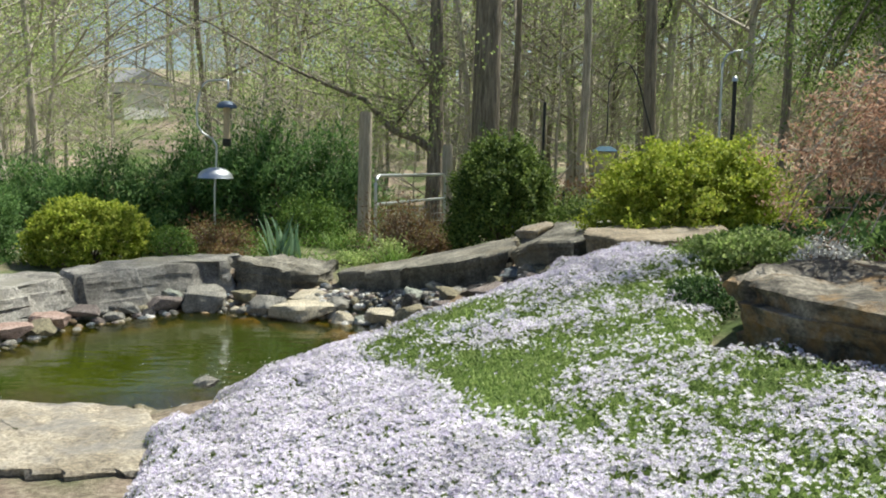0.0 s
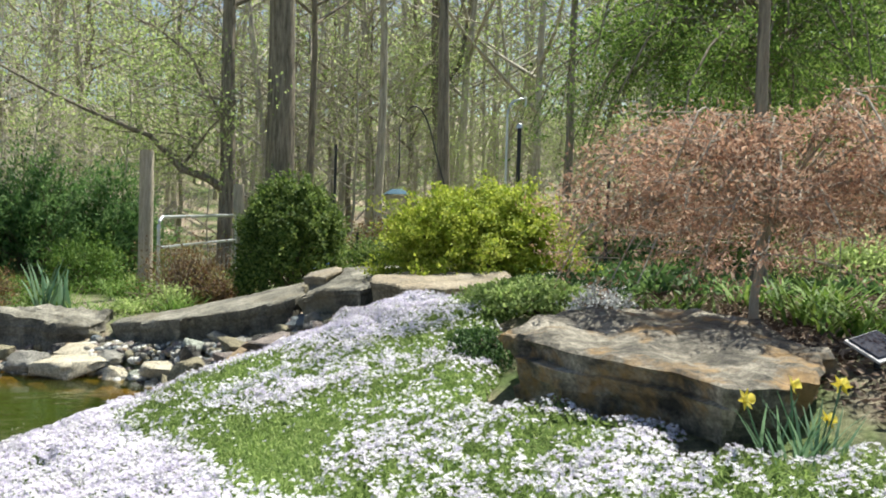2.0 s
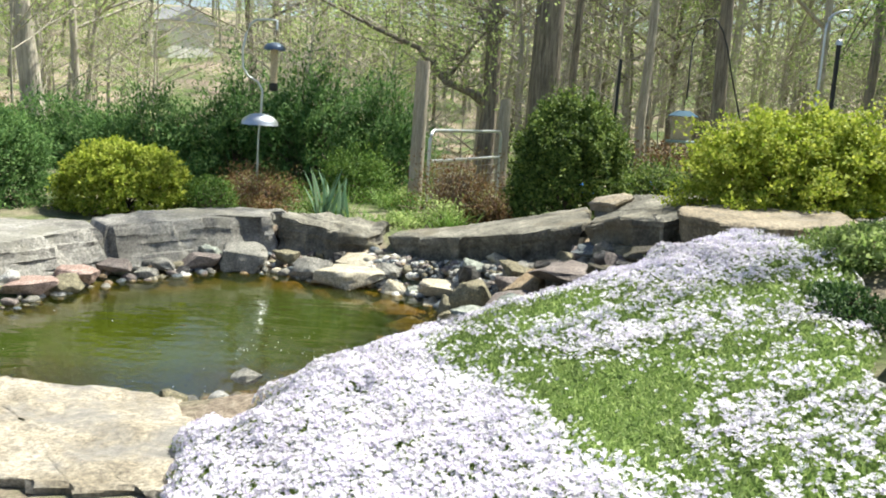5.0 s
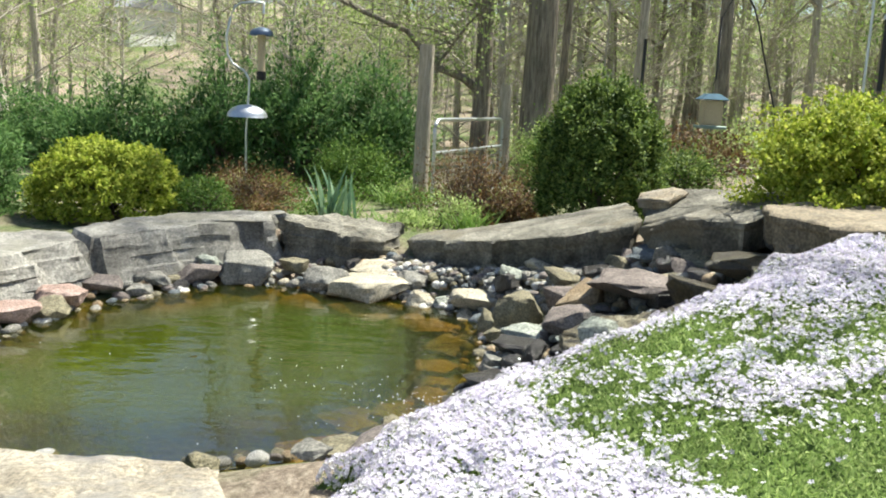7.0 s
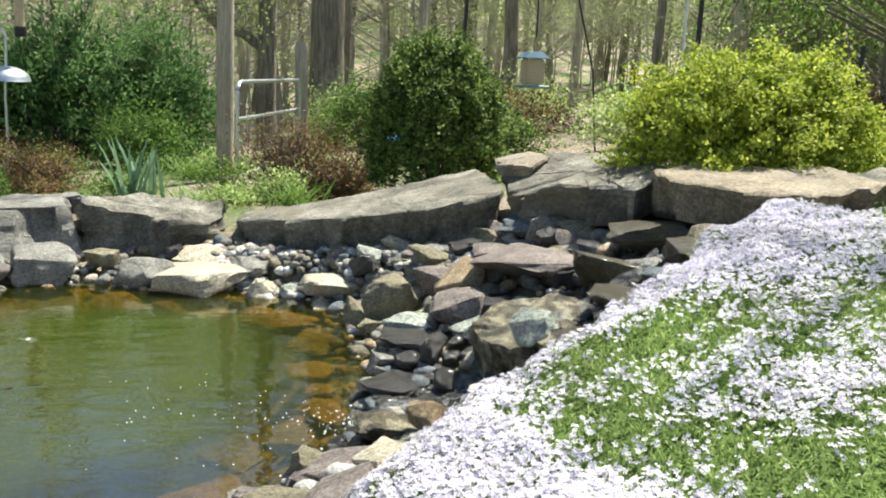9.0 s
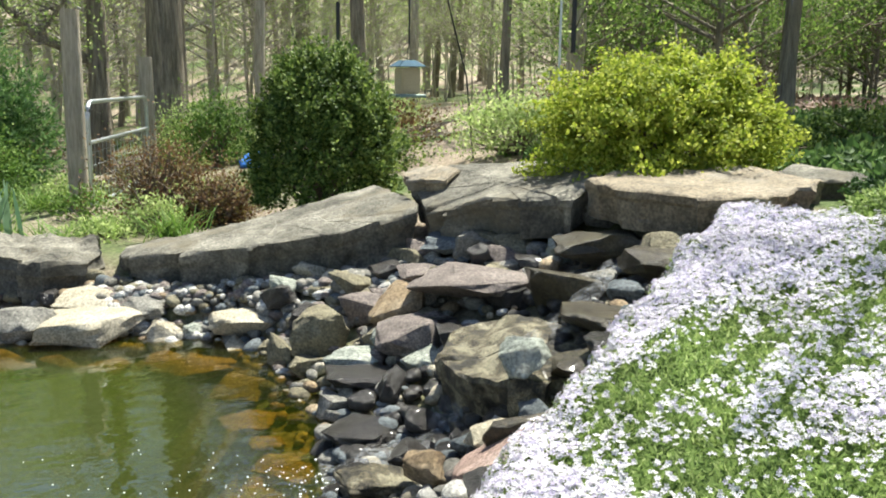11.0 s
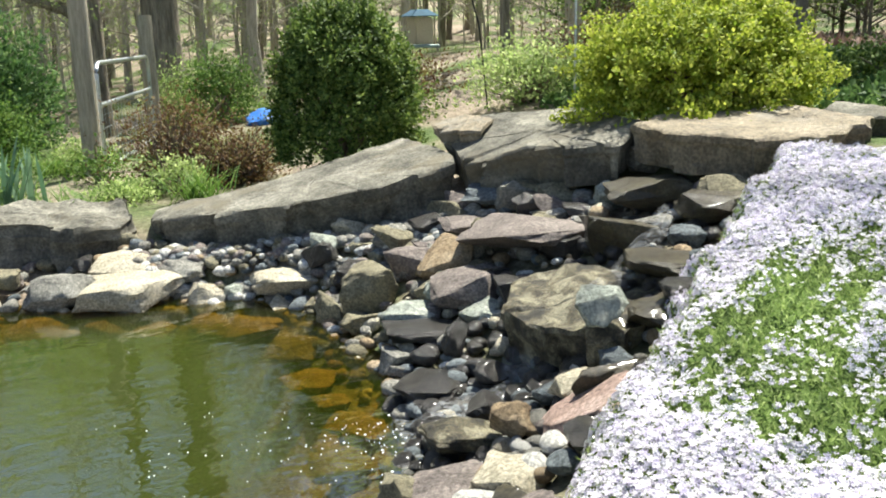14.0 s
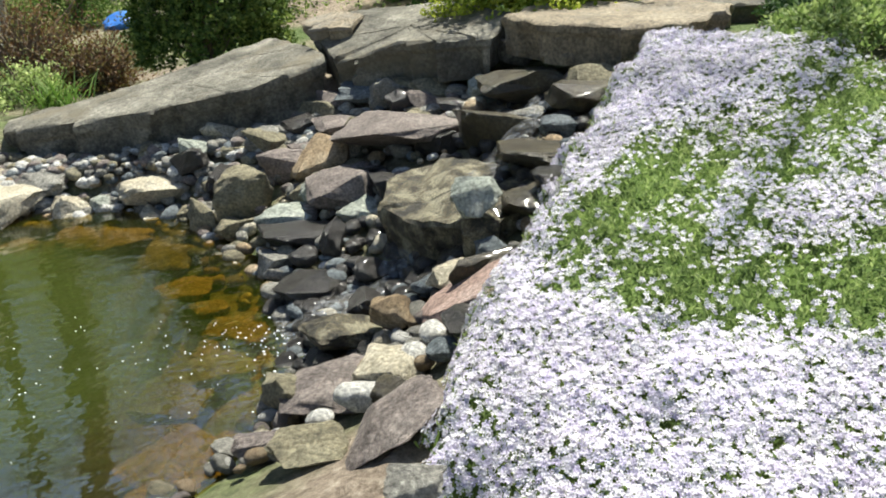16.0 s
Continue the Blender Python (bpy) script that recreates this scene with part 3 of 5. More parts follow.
stone(1.02, 5.56, 0.72, 0.19, 0.15, 0.16, -29, "olive", "yellow-olive block beside the phlox", 9)
stone(0.63, 5.81, 0.54, 0.32, 0.25, 0.20, -29, "moss", "dark brown mossy rock face", 9)
stone(0.51, 5.35, 0.51, 0.36, 0.29, 0.10, -29, "moss", "dark olive wet ledge", 9)
slab("boulder", "large mottled olive rock wetted by the stream", [(-0.10, 5.64, 0.36), (0.08, 5.88, 0.39), (0.37, 5.9, 0.42), (0.48, 5.5, 0.46), (0.32, 5.05, 0.45), (0.10, 4.97, 0.43), (-0.07, 5.06, 0.39), (-0.15, 5.32, 0.345)], 0.36, ROCKS["mottled"], 21, "", "rock", 0.08, 0.05)
stone(-0.48, 4.71, 0.235, 0.115, 0.07, 0.06, 35, "white", "white oval pebble beside the phlox", 3)
stone(-0.59, 4.66, 0.21, 0.115, 0.075, 0.06, 30, "white", "white oval pebble beside the phlox", 3)
stone(-0.53, 4.58, 0.24, 0.12, 0.08, 0.06, 20, "slate", "grey oval pebble beside the phlox", 3)
stone(-0.93, 4.62, 0.13, 0.08, 0.055, 0.05, 10, "white", "white oval pebble beside the yellow-grey block", 3)
stone(0.0, 5.12, 0.475, 0.165, 0.13, 0.15, -60, "green", "pale grey angular stone on the large rock", 9)
stone(0.32, 5.01, 0.49, 0.19, 0.15, 0.14, -29, "dark", "dark wet stone beside the phlox", 9)
stone(0.57, 5.14, 0.57, 0.16, 0.13, 0.12, -29, "slate", "slate-grey stone beside the phlox", 9)
stone(-0.08, 4.72, 0.37, 0.13, 0.11, 0.09, -29, "dark", "dark wet stone at the phlox's edge", 9)
stone(-0.30, 4.78, 0.28, 0.30, 0.24, 0.08, -29, "pink", "long pinkish stone leaning by the phlox", 7, ry=-32)
stone(-0.55, 5.17, 0.09, 0.25, 0.20, 0.09, -29, "mottled", "dark wet flat stone in the waterfall", 8)
stone(-0.45, 5.01, 0.18, 0.12, 0.09, 0.12, -29, "orange", "wet tan stone in the waterfall", 8)
stone(-0.61, 4.75, 0.17, 0.08, 0.06, 0.10, -29, "grey", "grey upright pebble stone", 6)
stone(-0.78, 4.83, 0.09, 0.29, 0.24, 0.08, -29, "mauve", "layered brown-grey stone plate at the water", 8, ry=-12)
stone(-0.80, 4.62, 0.16, 0.14, 0.11, 0.09, -29, "white", "round pale boulder stone", 4)
stone(-0.92, 4.26, 0.28, 0.26, 0.20, 0.07, -29, "mauve", "long mauve stone by the phlox", 7, ry=-28)
stone(-1.04, 4.47, 0.16, 0.19, 0.15, 0.05, -29, "olive", "yellow-grey stone block at the water", 7, ry=-5)
stone(-1.08, 4.69, 0.07, 0.13, 0.10, 0.07, -29, "mauve", "grey-mauve stone at the waterline", 8)
stone(-0.21, 5.86, 0.16, 0.10, 0.08, 0.16, -29, "dark", "black wet slanting stone", 6, ry=30)
stone(-0.21, 5.56, 0.12, 0.15, 0.12, 0.09, -29, "dark", "dark wet rounded stone", 4)
stone(-0.31, 5.94, 0.09, 0.13, 0.10, 0.09, -29, "dark", "dark wet rounded stone", 4)
stone(-0.40, 6.04, 0.05, 0.15, 0.12, 0.10, -29, "grey", "wet grey stone at the waterline", 7)
stone(-0.25, 6.12, 0.12, 0.29, 0.23, 0.10, -29, "dark", "dark wet flat rock under the stones", 8)
stone(0.12, 5.98, 0.30, 0.16, 0.16, 0.12, -29, "dark", "dark wet stone in the stream", 8)
stone(-0.43, 5.66, 0.07, 0.25, 0.20, 0.08, -29, "dark", "wet black rock where the water falls", 8)
stone(-0.34, 5.30, 0.10, 0.17, 0.14, 0.09, -29, "dark", "wet black rock in the stream", 8)
stone(-0.25, 5.09, 0.21, 0.10, 0.08, 0.05, -29, "slate", "rounded slate stone by the stream", 3)
stone(-1.18, 4.14, 0.04, 0.46, 0.26, 0.16, -35, "cream", "long pale stone at the near shore", 8)
stone(-1.24, 4.82, -0.05, 0.21, 0.17, 0.06, -35, "orange", "rusty stone just under the water", 6)
stone(-1.08, 3.90, 0.38, 0.11, 0.08, 0.04, -35, "grey", "grey stone at the phlox's foot", 7)
stone(-3.25, 6.98, 0.08, 0.31, 0.26, 0.12, 3, "pink", "rounded pink stone below the wall", 7)
stone(-3.36, 6.52, 0.07, 0.34, 0.27, 0.10, 3, "pink", "flat pinkish stone at the waterline", 7)
stone(-3.11, 7.37, 0.09, 0.23, 0.18, 0.10, 3, "mauve", "mauve-grey stone below the wall", 8)
stone(-2.91, 7.48, 0.03, 0.18, 0.15, 0.07, 3, "grey", "low grey stone at the waterline", 7)
stone(-2.85, 7.74, 0.07, 0.20, 0.16, 0.10, 3, "grey", "grey stone below the wall", 8)
stone(-2.60, 7.91, 0.07, 0.30, 0.24, 0.14, 3, "mauve", "angular mauve stone below the wall", 8)
stone(-2.29, 8.12, 0.10, 0.38, 0.31, 0.22, 3, "grey", "slanting grey angular stone below the wall", 8)
stone(-1.93, 8.20, 0.12, 0.20, 0.16, 0.11, 3, "olive", "olive stone below the wall", 8)
stone(-1.62, 8.03, 0.07, 0.34, 0.27, 0.10, 3, "grey", "low tan-grey stone at the waterline", 8)
stone(-3.51, 6.50, 0.13, 0.14, 0.11, 0.09, 3, "white", "pale rounded stone by the stream", 5)


def fill_stones():
    """Smaller broken stones packed between the placed ones."""
    rng = np.random.default_rng(19)
    n, tries = 0, 0
    while n < 95 and tries < 9000:
        tries += 1
        x, y = rng.uniform(-3.3, 1.2), rng.uniform(4.5, 8.4)
        d = float(pond_distance(np.array([x]), np.array([y]))[0])
        s = (y - 4.3 - 0.585 * (x + 1.0)) * 0.863
        ledge = y - np.interp(x, [-3.4, -2.2, -1.1, 0.1, 0.55, 1.0, 1.25], [7.6, 8.6, 8.3, 7.4, 7.25, 6.3, 5.6])
        if not (-0.06 < d < 1.4 and s > -0.1 and ledge < 0.0) or (x < -0.9 and rng.random() < 0.5):
            continue
        wet = abs((y - 5.35) - 0.25 * (x + 0.5)) < 0.42 and x > -0.75
        look_ = ("dark", "dark", "moss", "slate")[rng.integers(4)] if wet or s < 0.12 else ("grey", "olive", "mauve", "grey", "olive", "cream", "green", "dark")[rng.integers(8)]
        w = rng.uniform(0.06, 0.13) if wet else rng.uniform(0.10, 0.22)
        h = w * rng.uniform(0.45, 0.75)
        if wet and x > -0.18:
            continue
        stone(x, y, float(bed(np.array([x]), np.array([y]))[0]) + h * 0.2, w, w * rng.uniform(0.6, 0.95), h, rng.uniform(0, 180), look_, "dark wet broken stone in the stream" if look_ in ("dark", "moss") else "small broken stone on the stony shore", 4 if wet else 9, rng.uniform(-20, 20), rng.uniform(-20, 20))
        n += 1


fill_stones()


def drowned_stones():
    """Rusty flat stones lying just under the water along the stony shore."""
    rng = np.random.default_rng(23)
    for k in range(26):
        t = rng.random()
        x, y = np.interp(t, [0, 0.25, 0.5, 0.75, 1], [-1.6, -0.62, -0.42, -0.45, -1.2]), np.interp(t, [0, 0.25, 0.5, 0.75, 1], [7.85, 7.4, 6.7, 5.9, 4.8])
        x, y = x - rng.uniform(0.05, 0.4), y - rng.uniform(0.0, 0.15)
        w = rng.uniform(0.14, 0.3)
        stone(x, y, -0.05 - rng.uniform(0.0, 0.05), w, w * 0.8, w * 0.3, rng.uniform(0, 180), ("orange", "orange", "olive")[k % 3], "rusty flat stone lying under the water", 8)


drowned_stones()
# stones end

# ---- shrubs ----
def shrub(name, at, rad, count, leaf, mat, seed, label, cat="shrub", lump=0.16, freq=2.4, flat_base=0.35, width=0.55, axis_out=0.6, twigs=40, group="", ragged=0.10, twig_mat=None, core=0.45, shoots=0, tuft=0.05):
    """A leafy mound: twigs from the base, leaves over an uneven shell and some within."""
    rng = np.random.default_rng(seed)
    root = thing(name, at, label, cat, group)
    rad = np.array(rad)
    m = shoots or count
    d = rng.normal(size=(m, 3))
    d /= np.linalg.norm(d, axis=1, keepdims=True)
    d[:, 2] = np.where(d[:, 2] < -flat_base, np.abs(d[:, 2]), d[:, 2])
    lumps = np.array([noise.fractal(Vector(q) * freq + Vector((seed * 7.1, 0, 0)), 1.0, 2.0, 3) for q in d])
    r = 1 + lump * lumps
    depth = np.where(rng.random(m) < 1 - core, rng.normal(0.97, ragged * 0.6, m), rng.uniform(0.45, 0.95, m))
    if shoots:
        pick, back = rng.integers(m, size=count), rng.random(count) ** 0.7
        d = d[pick] + rng.normal(size=(count, 3)) * (tuft * (0.35 + 0.65 * back))[:, None]
        r, depth = r[pick], depth[pick] - back * tuft * 3.2
    p = d * (r * depth)[:, None] * rad + [0, 0, rad[2] * flat_base]
    p[:, 2] = np.maximum(p[:, 2], 0.01)
    v, q = leaf_arrays(rng, p, leaf, width, 0.25, axis=d * axis_out * 0.5 + rng.normal(size=d.shape) * 0.6, facing=d + [0, 0, 0.4])
    t = Tubes()
    for k in range(twigs):
        e = p[rng.integers(count)] * 0.9
        m = e * 0.5 * np.array([0.7, 0.7, 1.0]) + rng.normal(size=3) * 0.04
        t.add([rng.normal(size=3) * [0.06, 0.06, 0] * rad, m, e], [0.012, 0.008, 0.003], 4)
    tagged(child("twig_frame", t.mesh("twig_frame", twig_mat or TWIG), root), kind="stuff")
    child("foliage", fast_mesh("foliage", v, q, mat), root)
    return root


shrub("boxwood", (0.58, 9.08, 0.5), (0.57, 0.57, 0.90), 46000, 0.034, LEAF_BOX, 1, "dense dark green rounded boxwood behind the stone ledge", lump=0.16, freq=3.6, core=0.25, ragged=0.10, shoots=2400, tuft=0.042, width=0.62)
shrub("golden_shrub", (1.93, 6.74, 0.92), (0.75, 0.62, 0.52), 54000, 0.028, LEAF_GOLD, 2, "broad yellow-green golden-leaved shrub above the stone ledge", lump=0.30, freq=3.4, core=0.30, ragged=0.15, width=0.72, shoots=2200, tuft=0.045)
shrub("golden_shrub", (-3.75, 9.0, 0.3), (0.67, 0.56, 0.52), 34000, 0.032, LEAF_GOLD, 3, "rounded bright yellow-green shrub behind the pond wall", lump=0.14, freq=2.6, core=0.22, ragged=0.07, width=0.75, shoots=1500, tuft=0.045)
shrub("low_shrub", (-2.95, 9.1, 0.3), (0.3, 0.3, 0.3), 2500, 0.036, LEAF_BLADE, 4, "small green shrub beside the golden shrub")
shrub("conifer_shrub", (-5.15, 9.0, 0.2), (0.68, 0.6, 0.84), 24000, 0.05, LEAF_JUNIPER, 5, "dark green conifer shrub at the pond's end", width=0.3, shoots=900, tuft=0.07)
for k, (x, y, rx, rz) in enumerate(((-5.2, 13.2, 1.2, 0.95), (-3.9, 13.4, 1.1, 1.25), (-2.75, 13.2, 1.0, 1.5), (-1.8, 13.6, 0.8, 1.2), (-6.8, 13.8, 1.2, 0.9))):
    shrub("juniper", (x, y, 0.1), (rx, 0.8, rz), 15000, 0.085, LEAF_JUNIPER, 20 + k, "feathery dark green juniper at the garden's edge", lump=0.36, freq=3.6, width=0.28, ragged=0.30, twigs=90, core=0.45, shoots=420, tuft=0.09, group="junipers along the edge")
for k, (x, y, rx, rz) in enumerate(((-2.7, 10.2, 0.5, 0.34), (-0.55, 10.0, 0.5, 0.58), (-0.1, 9.8, 0.42, 0.4))):
    shrub("twiggy_shrub", (x, y, 0.25), (rx, 0.4, rz), 3000, 0.03, LEAF_BROWN, 30 + k, "twiggy rust-brown low shrub just leafing out", lump=0.3, ragged=0.3, twigs=220, core=0.6, group="twiggy brown shrubs")

# ---- pebbles ----
def pebble_field():
    """Rounded river pebbles filling the shore and the stream between the larger stones."""
    rng = np.random.default_rng(5)
    looks = ["grey", "grey", "olive", "slate", "mauve", "white", "cream", "orange"]
    shapes = {}
    for k in looks + ["dark"]:
        for v in range(2):
            bm = faceted(900 + len(shapes), 0.5, 0.40, 0.30, 3, 2, 0.05)
            me = bpy.data.meshes.new("pebble")
            bm.to_mesh(me)
            bm.free()
            me.polygons.foreach_set("use_smooth", [True] * len(me.polygons))
            me.materials.append(ROCKS[k])
            shapes[k, v] = me
    spots, tries = [], 0
    while len(spots) < 1150 and tries < 60000:
        tries += 1
        x, y = rng.uniform(-3.4, 1.25), rng.uniform(4.6, 8.5)
        d = float(pond_distance(np.array([x]), np.array([y]))[0])
        s = (y - 4.3 - 0.585 * (x + 1.0)) * 0.863
        ledge = y - np.interp(x, [-3.4, -2.2, -1.1, 0.1, 0.55, 1.0, 1.25], [7.6, 8.6, 8.3, 7.4, 7.25, 6.3, 5.6])
        if d < -0.15 or d > 1.45 or s < -0.13 or ledge > 0.06:
            continue
        wet = abs((y - 5.35) - 0.25 * (x + 0.5)) < 0.38 and x > -0.75
        key = ("dark" if wet and rng.random() < 0.75 else looks[rng.integers(len(looks))], int(rng.integers(2)))
        size = float(np.clip(rng.lognormal(-2.62, 0.35), 0.035, 0.15))
        z = float(bed(np.array([x]), np.array([y]))[0])
        m = pose(x, y, z + size * 0.10, rng.uniform(-25, 25), rng.uniform(-25, 25), rng.uniform(0, 360)) @ Matrix.Scale(size, 4)
        spots.append((math.hypot(x + 1.2, y - 3.5), m, key))
    foot = np.array([(-1.15, 8.2), (-0.73, 7.93), (-0.36, 7.55), (0.1, 7.27), (0.56, 7.14)])
    for _ in range(520):
        t, o = rng.uniform(0, 4), abs(rng.normal()) * 0.2
        x, y = np.interp(t, range(5), foot[:, 0]) - o * 0.5, np.interp(t, range(5), foot[:, 1]) - o * 0.86
        if pond_distance(np.array([x]), np.array([y]))[0] < -0.04:
            continue
        size = float(np.clip(rng.lognormal(-2.65, 0.28), 0.045, 0.12))
        m = pose(x, y, float(bed(np.array([x]), np.array([y]))[0]) + size * 0.12, rng.uniform(-20, 20), rng.uniform(-20, 20), rng.uniform(0, 360)) @ Matrix.Scale(size, 4)
        spots.append((math.hypot(x + 1.2, y - 3.5), m, (("grey", "grey", "slate", "mauve", "grey", "olive", "white")[rng.integers(7)], int(rng.integers(2)))))
    for _ in range(230):
        x = rng.uniform(-0.62, 0.02)
        y = 5.35 + 0.25 * (x + 0.5) + rng.normal() * 0.2
        size = float(np.clip(rng.lognormal(-2.6, 0.35), 0.04, 0.13))
        m = pose(x, y, float(bed(np.array([x]), np.array([y]))[0]) + size * rng.uniform(0.1, 0.3), rng.uniform(-20, 20), rng.uniform(-20, 20), rng.uniform(0, 360)) @ Matrix.Scale(size, 4)
        spots.append((math.hypot(x + 1.2, y - 3.5), m, (("dark", "dark", "dark", "slate")[rng.integers(4)], int(rng.integers(2)))))
    spots.sort(key=lambda q: q[0])
    for _, m, key in spots[:290]:
        ob = new("pebble", shapes[key])
        ob.matrix_world = m
        tagged(ob, "dark wet rounded pebble in the stream bed" if key[0] == "dark" else "smooth rounded river pebble on the shore", "pebble", "river pebbles")
    rest, mats = bmesh.new(), [ROCKS[k] for k in dict.fromkeys(looks + ["dark"])]
    for _, m, key in spots[290:]:
        me = shapes[key].copy()
        me.transform(m)
        me.polygons.foreach_set("material_index", [mats.index(ROCKS[key[0]])] * len(me.polygons))
        rest.from_mesh(me)
        bpy.data.meshes.remove(me)
    ob = part("gravel", rest, mats[0], None)
    for k in mats[1:]:
        ob.data.materials.append(k)
    tagged(ob, "mixed rounded grey and tan gravel below the ledge", "gravel", kind="stuff")


pebble_field()


# ---- creeping phlox ----
PHLOX = np.array([(-1.17, 3.15), (-1.22, 3.6), (-1.05, 3.94), (-0.80, 4.21), (-0.43, 4.46), (0.02, 4.75), (0.52, 5.08), (0.99, 5.38), (1.2, 5.45), (1.45, 5.2), (1.75, 5.05), (1.75, 4.75), (1.35, 4.3), (1.28, 3.9), (1.22, 3.5), (1.5, 2.95), (1.8, 2.45), (2.4, 2.2), (2.4, 1.7), (0.5, 1.6), (-0.6, 2.0), (-1.03, 2.6)])


def phlox_edge(x, y):
    """Metres inside the phlox bed's outline, negative outside."""
    p = np.stack([x, y], -1)
    best, inside = np.full(len(p), 1e9), np.zeros(len(p), bool)
    for a, b in zip(PHLOX, np.roll(PHLOX, -1, 0)):
        e = b - a
        t = np.clip(((p - a) @ e) / (e @ e), 0, 1)
        best = np.minimum(best, np.linalg.norm(p - a - t[:, None] * e, axis=-1))
        cross = (a[1] > p[:, 1]) != (b[1] > p[:, 1])
        xi = (b[0] - a[0]) * (p[:, 1] - a[1]) / (b[1] - a[1] + 1e-12) + a[0]
        inside ^= cross & (p[:, 0] < xi)
    ragged = np.array([noise.fractal(Vector((a * 2.6, b * 2.6, 9.0)), 1.0, 2.0, 3) for a, b in p])
    return np.where(inside, best, -best) + 0.2 * ragged


def fbm(x, y, f, off=0.0):
    return np.array([noise.fractal(Vector((a * f + off, b * f, 0.0)), 1.0, 2.0, 3) for a, b in zip(x, y)])


def cushion(x, y):
    """Top of the phlox mat."""
    e = phlox_edge(x, y)
    free = 0.57 + 0.22 * x + 0.11 * (y - 4)
    free = np.minimum(free, 0.96)
    low = np.clip((-0.35 - x) / 1.0, 0, 1)
    soil = np.maximum(lie(x, y), 0.1)
    round_ = np.sqrt(np.clip(1 - (1 - np.clip(e / 0.32, 0, 1)) ** 2, 0, 1))
    return soil + (np.maximum(free + 0.10 * low * (1 - low), soil + 0.05) - soil) * round_ + 0.025 * fbm(x, y, 3.0, 7.0) + 0.016 * round_ * fbm(x, y, 11.0, 3.0)


def bloom(x, y):
    """How thickly the mat is in flower, 0 to 1."""
    n = fbm(x, y, 2.2, 31.0)
    a = smooth(0.25, -0.15, x + 0.55 * (y - 3.3))                          # the near mound, all in bloom
    a = np.maximum(a, smooth(0.5, 0.15, -(y - 4.3 - 0.585 * (x + 1.0)) * 0.863) * smooth(1.35, 1.1, x) * 0.95)
    b = np.exp(-(((x - 0.78) / 0.55) ** 2 + ((y - 4.95) / 0.42) ** 2)) * 1.0
    c = np.exp(-(((x - 0.45) / 0.5) ** 2 + ((y - 3.95) / 0.17) ** 2)) * 0.5
    c2 = np.exp(-(((x - 0.9) / 0.5) ** 2 + ((y - 3.05) / 0.3) ** 2)) * 0.28
    e = np.exp(-(((x - 0.7) / 0.8) ** 2 + ((y - 2.35) / 0.35) ** 2)) * 0.4
    g = np.exp(-(((x + 0.05) / 0.5) ** 2 + ((y - 4.42) / 0.13) ** 2)) * 0.55
    g2 = np.exp(-(((x - 0.25) / 0.28) ** 2 + ((y - 3.35) / 0.3) ** 2)) * 0.5
    dry = smooth(1.15, 1.5, x) * smooth(4.6, 4.9, y)
    return np.clip(np.maximum.reduce([a, b, c, c2, e]) + 0.25 + n * 0.42 - g - g2 - dry * 0.35, 0.03, 1)


